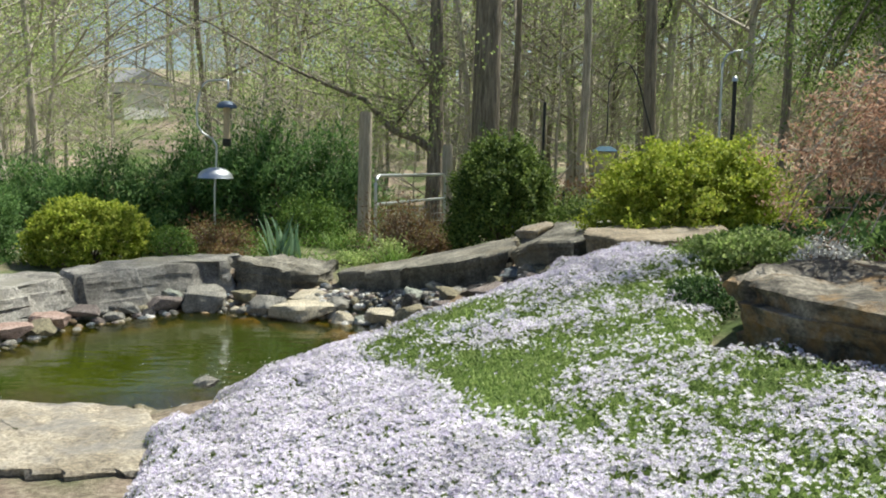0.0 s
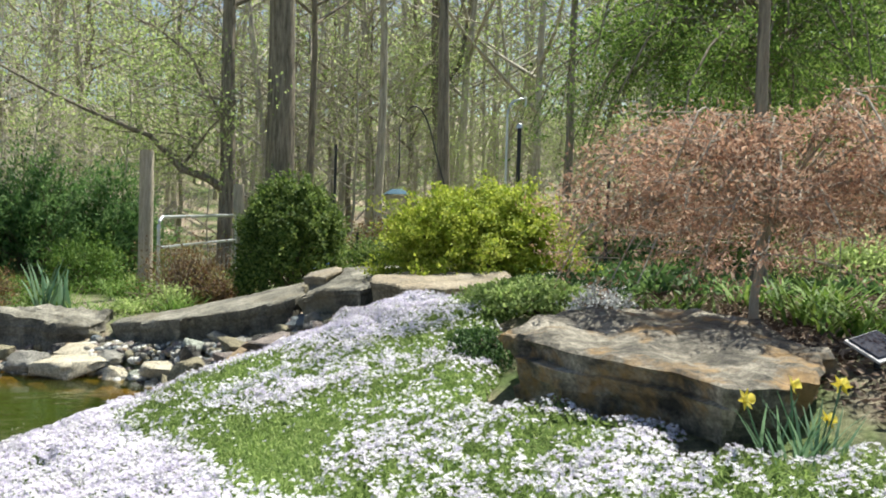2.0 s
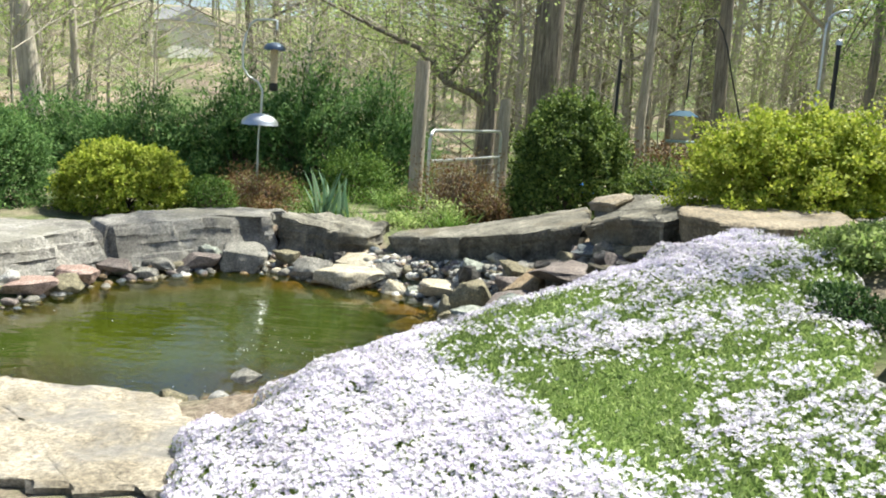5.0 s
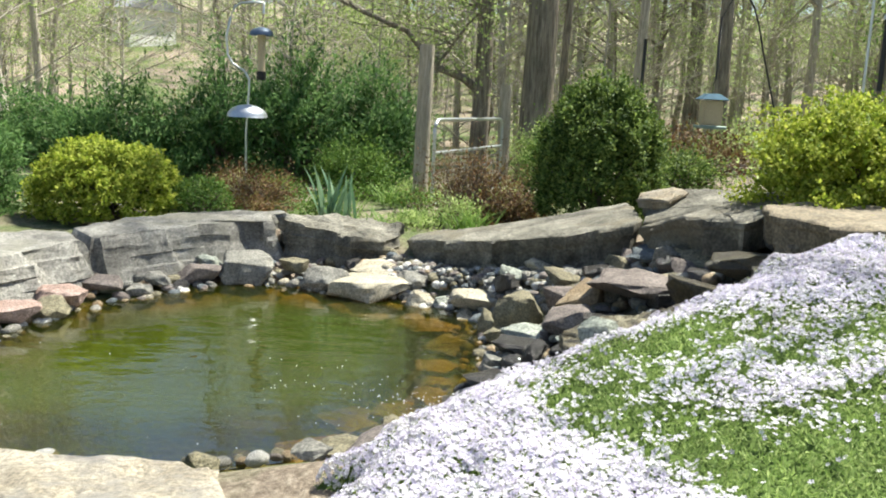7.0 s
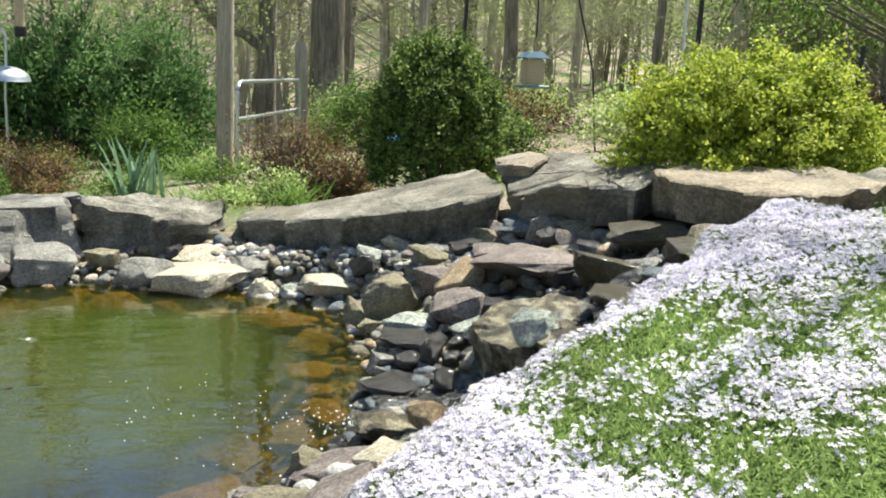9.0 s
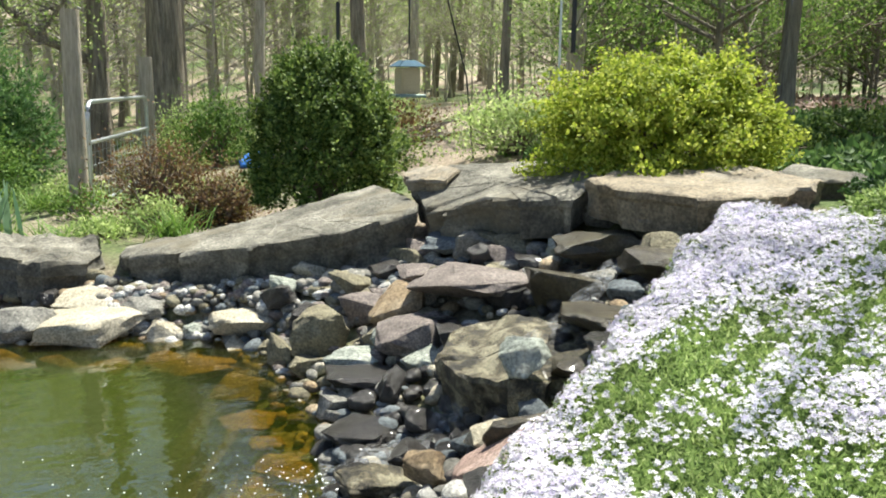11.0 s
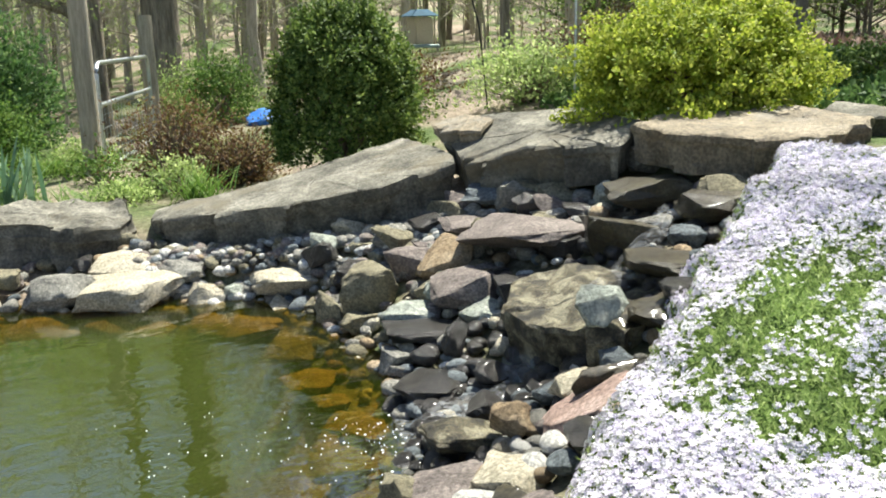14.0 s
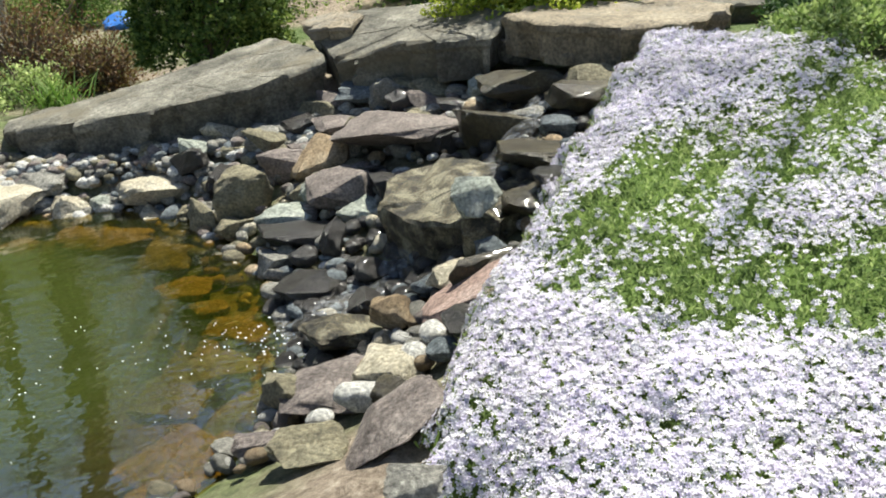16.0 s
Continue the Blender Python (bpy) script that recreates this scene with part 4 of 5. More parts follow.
def build_phlox():
    rng = np.random.default_rng(8)
    root = thing("creeping_phlox", (0, 0, 0), "mat of creeping phlox thick with pale lilac-white flowers", "flowers")

    def scatter(count):
        x, y = rng.uniform(-1.5, 2.4, count), rng.uniform(1.6, 5.5, count)
        keep = phlox_edge(x, y) > 0.0
        return x[keep], y[keep]

    # the mat of stems below the leaves
    xs, ys = np.arange(-1.5, 2.45, 0.045), np.arange(1.6, 5.55, 0.045)
    X, Y = np.meshgrid(xs, ys)
    E = phlox_edge(X.ravel(), Y.ravel()).reshape(X.shape)
    Z = (cushion(X.ravel(), Y.ravel()) - 0.03).reshape(X.shape)
    Z = np.where(E < 0, np.minimum(Z, lie(X, Y) - 0.03), Z)
    w = len(xs)
    i, j = np.meshgrid(np.arange(len(ys) - 1), np.arange(w - 1), indexing="ij")
    q = np.stack([i * w + j, i * w + j + 1, (i + 1) * w + j + 1, (i + 1) * w + j], -1).reshape(-1, 4)
    ok = (E > -0.06).ravel()[q].all(1)
    mat = leaf_mat("phlox_stems", (0.06, 0.10, 0.02), (0.11, 0.17, 0.04), (0.15, 0.22, 0.06), 0.1, 0.9)
    child("stem_mat", fast_mesh("stem_mat", np.stack([X, Y, Z], -1).reshape(-1, 3), q[ok], mat, flat=False), root)

    x, y = scatter(170000)
    z = cushion(x, y) - rng.uniform(0.0, 0.03, len(x))
    p = np.stack([x, y, z], -1)
    v, q = leaf_arrays(rng, p, 0.026, 0.22, 0.9)
    tagged(child("foliage", fast_mesh("foliage", v, q, LEAF_PHLOX), root), kind="stuff")

    x, y = scatter(270000)
    keep = rng.random(len(x)) < bloom(x, y) * smooth(-0.35, 0.2, fbm(x, y, 15.0, 5.0) + 0.75 * bloom(x, y) - 0.35)
    x, y = x[keep], y[keep]
    lift = rng.uniform(0.004, 0.03, len(x))
    c = np.stack([x, y, cushion(x, y) + lift], -1)
    dz = 0.02
    nx = -(cushion(x + dz, y) - cushion(x - dz, y)) / (2 * dz)
    ny = -(cushion(x, y + dz) - cushion(x, y - dz)) / (2 * dz)
    nrm = np.stack([nx, ny, np.ones(len(x))], -1) + rng.normal(size=(len(x), 3)) * 0.38
    nrm /= np.linalg.norm(nrm, axis=1, keepdims=True)
    u = np.cross(nrm, rng.normal(size=nrm.shape))
    u /= np.linalg.norm(u, axis=1, keepdims=True)
    t = np.cross(nrm, u)
    r = rng.uniform(0.0065, 0.0098, len(x))[:, None]
    vs = [c - nrm * r * 0.3]
    for k in range(5):
        for da, rr, up in ((-0.42, 0.72, 0.1), (-0.14, 1.0, 0.05), (0.14, 1.0, 0.05), (0.42, 0.72, 0.1)):
            a = k * 2 * math.pi / 5 + da
            vs.append(c + (u * math.cos(a) + t * math.sin(a)) * r * rr + nrm * r * up)
    V = np.stack(vs, 1)
    n = len(x)
    base = (np.arange(n) * 21)[:, None]
    F = np.concatenate([np.concatenate([base, base + 1 + 4 * k, base + 2 + 4 * k, base + 3 + 4 * k, base + 4 + 4 * k], 1) for k in range(5)])
    tagged(child("bloom_layer", fast_mesh("bloom_layer", V.reshape(-1, 3), F, PETAL), root, "small five-petalled lilac-white flowers"), kind="stuff")


build_phlox()


# ---- trees ----
def tree_meshes(seed, height, r, limbs=14, first=0.3, leaves=1500, leaf=0.08, mat=LEAF_SPRING, bark=BARK, lean=(0.0, 0.0), reach=0.34, sides=8, twigs=4, rise=0.5, droop=0.0, cloud=0.25, extra=(), paths=(), girth=0.42, top=0.25, flare=1.35, cap=None, wander=1.0):
    rng = np.random.default_rng(seed)
    t = Tubes()
    f = np.linspace(0, 1, 11)
    wob = np.cumsum(rng.normal(size=(11, 2)) * height * 0.006, 0)
    wob = (wob - wob[0]) * wander
    trunk = np.stack([lean[0] * f * height + wob[:, 0], lean[1] * f * height + wob[:, 1], f * height], -1)
    rad = r * (1 - (1 - top) * f)
    pts = np.concatenate([trunk[:1] + [0, 0, -0.25], trunk[:1] + [0, 0, 0.02 * height], trunk[1:]])
    t.add(pts, np.concatenate([[r * flare * 1.15, r * (flare * 0.4 + 0.6)], rad[1:]]), sides)
    tips = []
    limb_list = [(rng.uniform(first, 0.97), rng.uniform(0, 2 * np.pi), 1.0) for _ in range(limbs)] + list(extra)
    for h, az, k in limb_list:
        s = np.array([np.interp(h, f, trunk[:, c]) for c in range(3)])
        L = height * (reach * (1 - h) + 0.10) * k * rng.uniform(0.75, 1.2)
        out = np.array([math.cos(az), math.sin(az), 0])
        side = np.array([-out[1], out[0], 0])
        g = np.linspace(0, 1, 6)
        bend = np.cumsum(rng.normal(size=6)) * 0.05 * L
        P = s + out * (g * L)[:, None] + side * (bend * g)[:, None] + np.array([0, 0, 1.0]) * ((rise * g - droop * g ** 2) * L + np.cumsum(rng.normal(size=6)) * 0.02 * L * g)[:, None]
        r0 = min(np.interp(h, f, rad) * 0.55, r * girth)
        t.add(P, r0 * (1 - 0.85 * g) + 0.004, 5)
        for _ in range(twigs):
            a = rng.uniform(0.25, 1.0)
            b = np.array([np.interp(a, g, P[:, c]) for c in range(3)])
            d = out * rng.uniform(0.2, 1) + side * rng.normal() * 0.8 + np.array([0, 0, rng.uniform(-0.1, 0.8) - droop * 0.8])
            d /= np.linalg.norm(d)
            e = b + d * L * rng.uniform(0.2, 0.45)
            m = (b + e) / 2 + rng.normal(size=3) * 0.05 * L
            t.add([b, m, e], [r0 * 0.32 + 0.003, r0 * 0.2 + 0.002, 0.003], 4)
            tips += [b * (1 - w) + e * w for w in (0.35, 0.6, 0.8, 1.0, 1.1)]
    for P, r0 in paths:
        P = np.asarray(P, float)
        t.add(P, np.linspace(r0, 0.012, len(P)), 7)
        for _ in range(26):
            i = rng.integers(1, len(P))
            b = P[i - 1] + (P[i] - P[i - 1]) * rng.random()
            e = b + rng.normal(size=3) * [0.7, 0.5, 0.35] + [-0.3, 0, 0.25]
            t.add([b, (b + e) / 2 + rng.normal(size=3) * 0.08, e], [0.012, 0.008, 0.003], 4)
            tips += [(b + e) / 2, e, e, e]
    tips = np.array(tips)
    if cap:
        tips = tips[tips[:, 2] < max(cap, np.quantile(tips[:, 2], 0.25))]
    p = tips[rng.integers(len(tips), size=leaves)] + rng.normal(size=(leaves, 3)) * cloud * np.array([1, 1, 0.7])
    v, q = leaf_arrays(rng, p, leaf, 0.6, 0.1, droop=droop)
    return t.mesh("trunk", bark), fast_mesh("crown", v, q, mat)


def tree(at, meshes, label, group="", rz=0.0, cat="tree", name="tree"):
    root = thing(name, at, label, cat, group, rz=rz)
    child("trunk", meshes[0], root)
    child("crown", meshes[1], root)
    return root


def stand(x, y, dz=0.0):
    return (x, y, lie1(x, y) + dz)


tree(stand(0.61, 16.5), tree_meshes(1, 19, 0.285, 16, 0.45, 5000, 0.07, bark=BARK_DEEP, sides=22, flare=1.3, cap=8, wander=0.12), "tall straight tree with furrowed grey-brown bark")
tree(stand(-0.31, 16.72), tree_meshes(2, 11, 0.17, 12, 0.42, 5000, 0.06, bark=BARK_DEEP, sides=12, lean=(-0.012, 0), cap=8, wander=0.4, paths=((((0, 0, 1.9), (-0.35, -0.2, 2.15), (-0.8, -0.3, 2.3), (-1.3, -0.5, 2.85), (-2.0, -0.8, 3.1), (-2.9, -1.0, 3.5), (-4.0, -1.3, 4.1)), 0.085), (((0, 0, 3.2), (-0.3, 0.1, 3.6), (-0.7, 0.2, 4.4), (-1.4, 0, 4.9)), 0.06), (((-0.8, -0.3, 2.3), (-0.3, -0.6, 3.0), (0.2, -0.8, 3.5)), 0.03))), "grey tree with a long low limb reaching sideways")
tree(stand(3.6, 16.3), tree_meshes(4, 12, 0.135, 12, 0.45, 2200, 0.06, bark=BARK_DEEP, sides=12, cap=8, wander=0.3), "straight slender grey tree beside the boxwood")
tree(stand(5.03, 23.8), tree_meshes(3, 15, 0.21, 14, 0.4, 3500, 0.07, bark=BARK_DEEP, sides=12, cap=9, wander=0.5, paths=((((0, 0, 4.2), (0.5, 0, 4.9), (0.8, 0.1, 6.5), (1.0, 0.1, 9.0)), 0.11),)), "grey woodland tree with forked limbs and young leaves")
tree(stand(7.64, 16.0), tree_meshes(12, 12, 0.15, 10, 0.4, 2000, 0.06, bark=BARK_PALE, sides=12, lean=(-0.05, 0.0), cap=8, wander=0.5, paths=((((0.02, 0, 0.5), (0.14, 0, 1.5), (0.1, 0, 3.0), (-0.25, 0, 6.0)), 0.07),)), "twin-stemmed pale grey tree with peeling bark")
tree(stand(5.59, 14.98), tree_meshes(5, 10, 0.085, 12, 0.35, 2000, 0.06, bark=BARK_DEEP, sides=10, cap=8, wander=0.5), "slender grey woodland tree with young leaves")
tree(stand(4.23, 6.5, 0.1), tree_meshes(6, 7.5, 0.06, 8, 0.6, 500, 0.05, bark=BARK_DEEP, sides=10, reach=0.3, wander=0.4), "slender dark-stemmed young tree behind the maple")
tree(stand(-8.6, 16.6), tree_meshes(8, 13, 0.2, 12, 0.35, 3000, 0.06, bark=BARK_PALE, sides=12, cap=8), "tall pale-barked woodland tree")
tree(stand(2.9, 19.5), tree_meshes(9, 13, 0.11, 12, 0.4, 3000, 0.06, bark=BARK_PALE, sides=10, cap=8, wander=0.6), "slender pale woodland tree")
tree(stand(1.35, 19.0), tree_meshes(10, 12, 0.09, 12, 0.25, 3000, 0.06, bark=BARK_DEEP, sides=10, cap=8, wander=0.6), "slender dark woodland tree")


def woods():
    """The wood beyond the garden: a few kinds of tree, each standing many times."""
    rng = np.random.default_rng(77)
    tall = [tree_meshes(100 + k, rng.uniform(12, 17), rng.uniform(0.06, 0.13), 17, 0.16, (1200, 500, 800)[k % 3], 0.08, bark=(BARK_PALE, BARK_PALE, BARK)[k % 3], sides=6, twigs=5, cloud=0.55, cap=8.5) for k in range(6)]
    under = [tree_meshes(200 + k, rng.uniform(3.5, 6), rng.uniform(0.018, 0.04), 16, 0.10, (2000, 350, 1300)[k % 3], 0.055, bark=BARK_PALE, sides=5, twigs=7, cloud=0.3, reach=0.45) for k in range(5)]
    made = [tree(stand(-30 + 9 * k, 60), m, "bare-limbed woodland tree just coming into leaf", "woodland trees") for k, m in enumerate(tall)]
    low = [tree(stand(-11 + 5 * k, 24), m, "thin woodland sapling in pale young leaf", "woodland saplings", cat="sapling", name="sapling") for k, m in enumerate(under)]

    def spots(n, near, far, lo, hi):
        for _ in range(n):
            az, r = radians(rng.uniform(lo, hi)), near + (far - near) * rng.random() ** 0.8
            yield math.sin(az) * r, 1.5 + math.cos(az) * r

    for x, y in spots(330, 20, 75, -38, 68):
        if (x > 7 and y < 22) or (-21.9 < math.degrees(math.atan2(x, y - 1.5)) < -17.4 and y < 60):
            continue
        m = pose(*stand(x, y), rng.normal() * 2, rng.normal() * 2, rng.uniform(0, 360)) @ Matrix.Scale(rng.uniform(0.75, 1.3), 4)
        copy_thing(made[rng.integers(6)], m)
    for x, y in spots(250, 14.5, 45, -38, 66):
        if (x > 6 and y < 20) or (abs(x - 0.3) < 1.6 and y < 20) or -21.9 < math.degrees(math.atan2(x, y - 1.5)) < -17.4:
            continue
        m = pose(*stand(x, y), 0, 0, rng.uniform(0, 360)) @ Matrix.Scale(rng.uniform(0.6, 1.25), 4)
        copy_thing(low[rng.integers(5)], m)

    for x, y in spots(60, 26, 50, 18, 62):
        m = pose(*stand(x, y), 0, 0, rng.uniform(0, 360)) @ Matrix.Scale(rng.uniform(0.7, 1.2), 4)
        copy_thing(low[rng.integers(5)], m)

    deep = [tree(stand(11.5 + 2 * k, 19), tree_meshes(260 + k, 4.5, 0.05, 22, 0.08, 6000, 0.07, mat=LEAF_DEEP, sides=6, twigs=6, cloud=0.3, reach=0.5), "bushy deep green understorey tree", "green understorey trees") for k in range(2)]
    for x, y in spots(52, 12, 36, 30, 66):
        if 40 < math.degrees(math.atan2(x, y - 1.5)) < 58 and math.hypot(x, y - 1.5) < 25:
            continue
        m = pose(*stand(x, y), 0, 0, rng.uniform(0, 360)) @ Matrix.Scale(rng.uniform(0.8, 1.5), 4)
        copy_thing(deep[rng.integers(2)], m)


woods()


# ---- brush beyond the garden ----
def brush():
    rng = np.random.default_rng(300)
    for k in range(26):
        x = rng.uniform(-9, 10)
        y = rng.uniform(12.2, 18.0) + max(0, 1.2 - abs(x + 0.5)) * 4
        if (-6.5 < x < -1.2 and y < 14.5) or -0.9 < x < 1.3:
            continue
        green = rng.random() < 0.7
        shrub("brush", stand(x, y), (rng.uniform(0.6, 1.3), rng.uniform(0.5, 0.9), rng.uniform(0.4, 0.85)), 3200, 0.05, LEAF_SPRING if green else LEAF_BROWN, 310 + k, "loose woodland brush in fresh green leaf" if green else "tangled brown woodland brush with few leaves", "brush", lump=0.4, ragged=0.35, twigs=60, core=0.6, group="woodland brush")
    for k, (x, y, rx, rz) in enumerate(((0.55, 15.0, 0.6, 0.8), (-2.6, 14.9, 0.8, 0.8), (1.7, 10.9, 0.55, 0.35), (2.9, 10.0, 0.7, 0.45), (3.6, 9.2, 0.6, 0.4), (4.6, 7.4, 0.7, 0.3), (5.2, 6.6, 0.7, 0.3))):
        shrub("brush", stand(x, y), (rx, 0.5, rz), 4200, 0.045, (LEAF_SPRING, LEAF_SPRING, LEAF_BOX)[k % 3], 350 + k, "loose green brush beside the garden path", "brush", lump=0.35, ragged=0.3, twigs=50, core=0.6, group="woodland brush")


brush()


# ---- weeping maple ----
def weeping(name, at, label, seed, trunk, boughs, reach, rise, fall, twig, leaves, leaf, width, spread, mat, bark, leaf_label="", hang=(-0.9, 0.25)):
    """A weeping tree: boughs arch out of the crown and hang, leaves along their twigs. trunk: height and radius."""
    rng = np.random.default_rng(seed)
    root = thing(name, at, label, "tree")
    t, tips = Tubes(), []
    h, r = trunk
    t.add([(0, 0, -0.15), (0.02, 0.03, h * 0.3), (0.06, 0.02, h * 0.7), (0.1, 0, h)], [r * 1.3, r, r * 0.9, r * 0.75], 9)
    for k in range(boughs):
        az, R = rng.uniform(0, 2 * np.pi), rng.uniform(*reach)
        out = np.array([math.cos(az), math.sin(az), 0])
        g = np.linspace(0, 1, 7)
        P = np.array([0.1, 0, h * rng.uniform(0.75, 0.98)]) + out * (g ** 0.8 * R)[:, None] + np.array([0, 0, 1]) * (rng.uniform(*rise) * np.sin(g * 2.5) * 1.1 - fall * g ** 2.2 * R * rng.uniform(0.45, 1))[:, None] + rng.normal(size=(7, 3)) * 0.03 * R * g[:, None]
        t.add(P, r * 0.3 * (1 - 0.8 * g) + 0.002, 5)
        for _ in range(8):
            a = rng.uniform(0.25, 1)
            b = np.array([np.interp(a, g, P[:, c]) for c in range(3)])
            e = b + (out * rng.uniform(0, 1) + np.array([-out[1], out[0], 0]) * rng.normal() * 0.8 + np.array([0, 0, rng.uniform(*hang)])) * twig
            t.add([b, (b + e) / 2 + rng.normal(size=3) * 0.02, e], [0.004, 0.003, 0.0015], 3)
            tips += [b, (b + e) / 2, e]
    tips = np.array(tips)
    p = tips[rng.integers(len(tips), size=leaves)] + rng.normal(size=(leaves, 3)) * spread
    v, q = leaf_arrays(rng, p, leaf, width, -0.1, droop=0.3)
    child("trunk", t.mesh("trunk", bark), root)
    child("crown", fast_mesh("crown", v, q, mat), root, leaf_label)


weeping("japanese_maple", (2.74, 4.08, 0.86), "low weeping red-leaved japanese maple with pale twigs", 41, (0.72, 0.024), 60, (0.4, 1.14), (0.08, 0.6), 0.5, 0.26, 34000, 0.031, 0.28, (0.05, 0.05, 0.026), LEAF_MAPLE, BARK_PALE, "finely cut rust-red leaves", hang=(-0.45, 0.2))
weeping("weeping_tree", stand(6.1, 9.7), "dark-stemmed tree hung with arching green sprays", 42, (2.9, 0.09), 70, (1.0, 2.9), (0.3, 1.6), 0.75, 0.6, 52000, 0.06, 0.35, (0.11, 0.11, 0.10), LEAF_DEEP, BARK)


# ---- bladed plants ----
def blades(name, at, n, length, spread, width, mat, seed, label, cat="plant", group="", arch=0.5):
    rng = np.random.default_rng(seed)
    root = thing(name, at, label, cat, group)
    g = np.linspace(0, 1, 5)
    V, Q = [], []
    for k in range(n):
        az, L = rng.uniform(0, 2 * np.pi), length * rng.uniform(0.6, 1.1)
        out = np.array([math.cos(az), math.sin(az), 0.0])
        side = np.array([-out[1], out[0], 0.0])
        a = arch * rng.uniform(0.4, 1.4)
        b = rng.normal(size=3) * [spread * 0.3, spread * 0.3, 0]
        P = b + out * (g * spread * 0.5 + a * L * g ** 2 * 0.6)[:, None] + np.array([0, 0, 1]) * (L * (g - 0.35 * a * g ** 2.5))[:, None]
        w = width * (1 - g ** 3) * 0.5 + 0.0008
        i = len(V) * 10
        V.append(np.concatenate([P + side * w[:, None], P - side * w[:, None]]))
        Q += [(i + j, i + j + 1, i + 6 + j, i + 5 + j) for j in range(4)]
    child("leaves", fast_mesh("leaves", np.concatenate(V), np.array(Q), mat), root)
    return root


blades("iris", (-1.77, 9.35, 0.36), 26, 0.5, 0.28, 0.03, LEAF_IRIS, 61, "clump of upright blue-green iris blades behind the wall", arch=0.25)
for k, (x, y, n, L) in enumerate(((-0.55, 9.15, 110, 0.3), (-1.35, 9.3, 70, 0.2), (-1.0, 9.5, 80, 0.22))):
    blades("grass_clump", (x, y, lie1(x, y)), n, L, 0.32, 0.009, LEAF_BLADE, 62 + k, "tuft of bright green grass behind the ledge", group="grass tufts", arch=0.7)
for k, (x, y, n, L) in enumerate(((3.2, 4.2, 60, 0.26), (3.5, 4.6, 60, 0.3), (2.5, 4.45, 45, 0.2), (3.35, 5.05, 45, 0.26), (3.1, 3.7, 60, 0.26), (2.2, 4.75, 40, 0.18), (3.6, 3.9, 50, 0.26))):
    blades("daylily", (x, y, lie1(x, y)), n, L, 0.3, 0.018, LEAF_BLADE, 70 + k, "arching clump of green strap leaves in the mulch", group="daylily clumps", arch=0.8)


def low_plants():
    """Fresh low growth on the ground between the wall and the gate."""
    rng = np.random.default_rng(640)
    for k in range(34):
        x, y = rng.uniform(-3.4, 0.1), rng.uniform(9.35, 12.6)
        if math.hypot(x + 1.07, y - 11.02) < 0.2:
            continue
        if k % 3:
            shrub("low_plant", stand(x, y), (rng.uniform(0.2, 0.42), rng.uniform(0.2, 0.35), rng.uniform(0.10, 0.22)), 900, 0.035, (LEAF_BLADE, LEAF_SPRING, LEAF_BROWN)[k % 5 % 3], 650 + k, "low leafy garden plant sprouting from the soil", "plant", lump=0.35, ragged=0.35, twigs=14, core=0.6, group="low plants behind the wall")
        else:
            blades("grass_clump", stand(x, y), 60, rng.uniform(0.16, 0.28), 0.34, 0.009, LEAF_BLADE, 650 + k, "tuft of bright green grass behind the ledge", group="grass tufts", arch=0.7)
    for k, (x, y, rx, rz) in enumerate(((0.72, 13.6, 0.5, 0.62), (-1.9, 11.9, 0.5, 0.45))):
        shrub("leafy_shrub", stand(x, y), (rx, 0.4, rz), 5500, 0.04, LEAF_BLADE, 700 + k, "fresh green leafy shrub beside the gate", lump=0.35, ragged=0.3, twigs=40, core=0.6, group="green shrubs by the gate")


low_plants()


# ---- gate, posts, feeders ----
def pole_mesh(name, pts, r, mat, parent, label="", sides=10):
    t = Tubes()
    pts = np.asarray(pts, float)
    t.add(pts, np.full(len(pts), r), sides)
    return child(name, t.mesh(name, mat), parent, label)


def arc(a, corner, b, n=6):
    g = np.linspace(0, 1, n)[:, None]
    return (1 - g) ** 2 * np.array(a) + 2 * g * (1 - g) * np.array(corner) + g ** 2 * np.array(b)


def wooden_post(at, r, h, seed, label):
    rng = np.random.default_rng(seed)
    bm = bmesh.new()
    bmesh.ops.create_cone(bm, cap_ends=True, segments=18, radius1=r * 1.04, radius2=r * 0.97, depth=h, matrix=Matrix.Translation((0, 0, h / 2)))
    bmesh.ops.bevel(bm, geom=[e for e in bm.edges if all(v.co.z > h - 0.01 for v in e.verts)], offset=0.012, segments=2, affect="EDGES")
    ob = part("fence_post", bm, POST, None, flat=False)
    ob.matrix_world = pose(*at, rng.normal() * 0.6, rng.normal() * 0.6, 0)
    tagged(ob, label, "post", "gate posts")


wooden_post((-1.07, 11.02, 0.1), 0.083, 1.95, 1, "round weathered wooden gate post")
wooden_post((-0.04, 13.85, 0.1), 0.085, 1.62, 2, "round grey wooden post at the gate's free end")


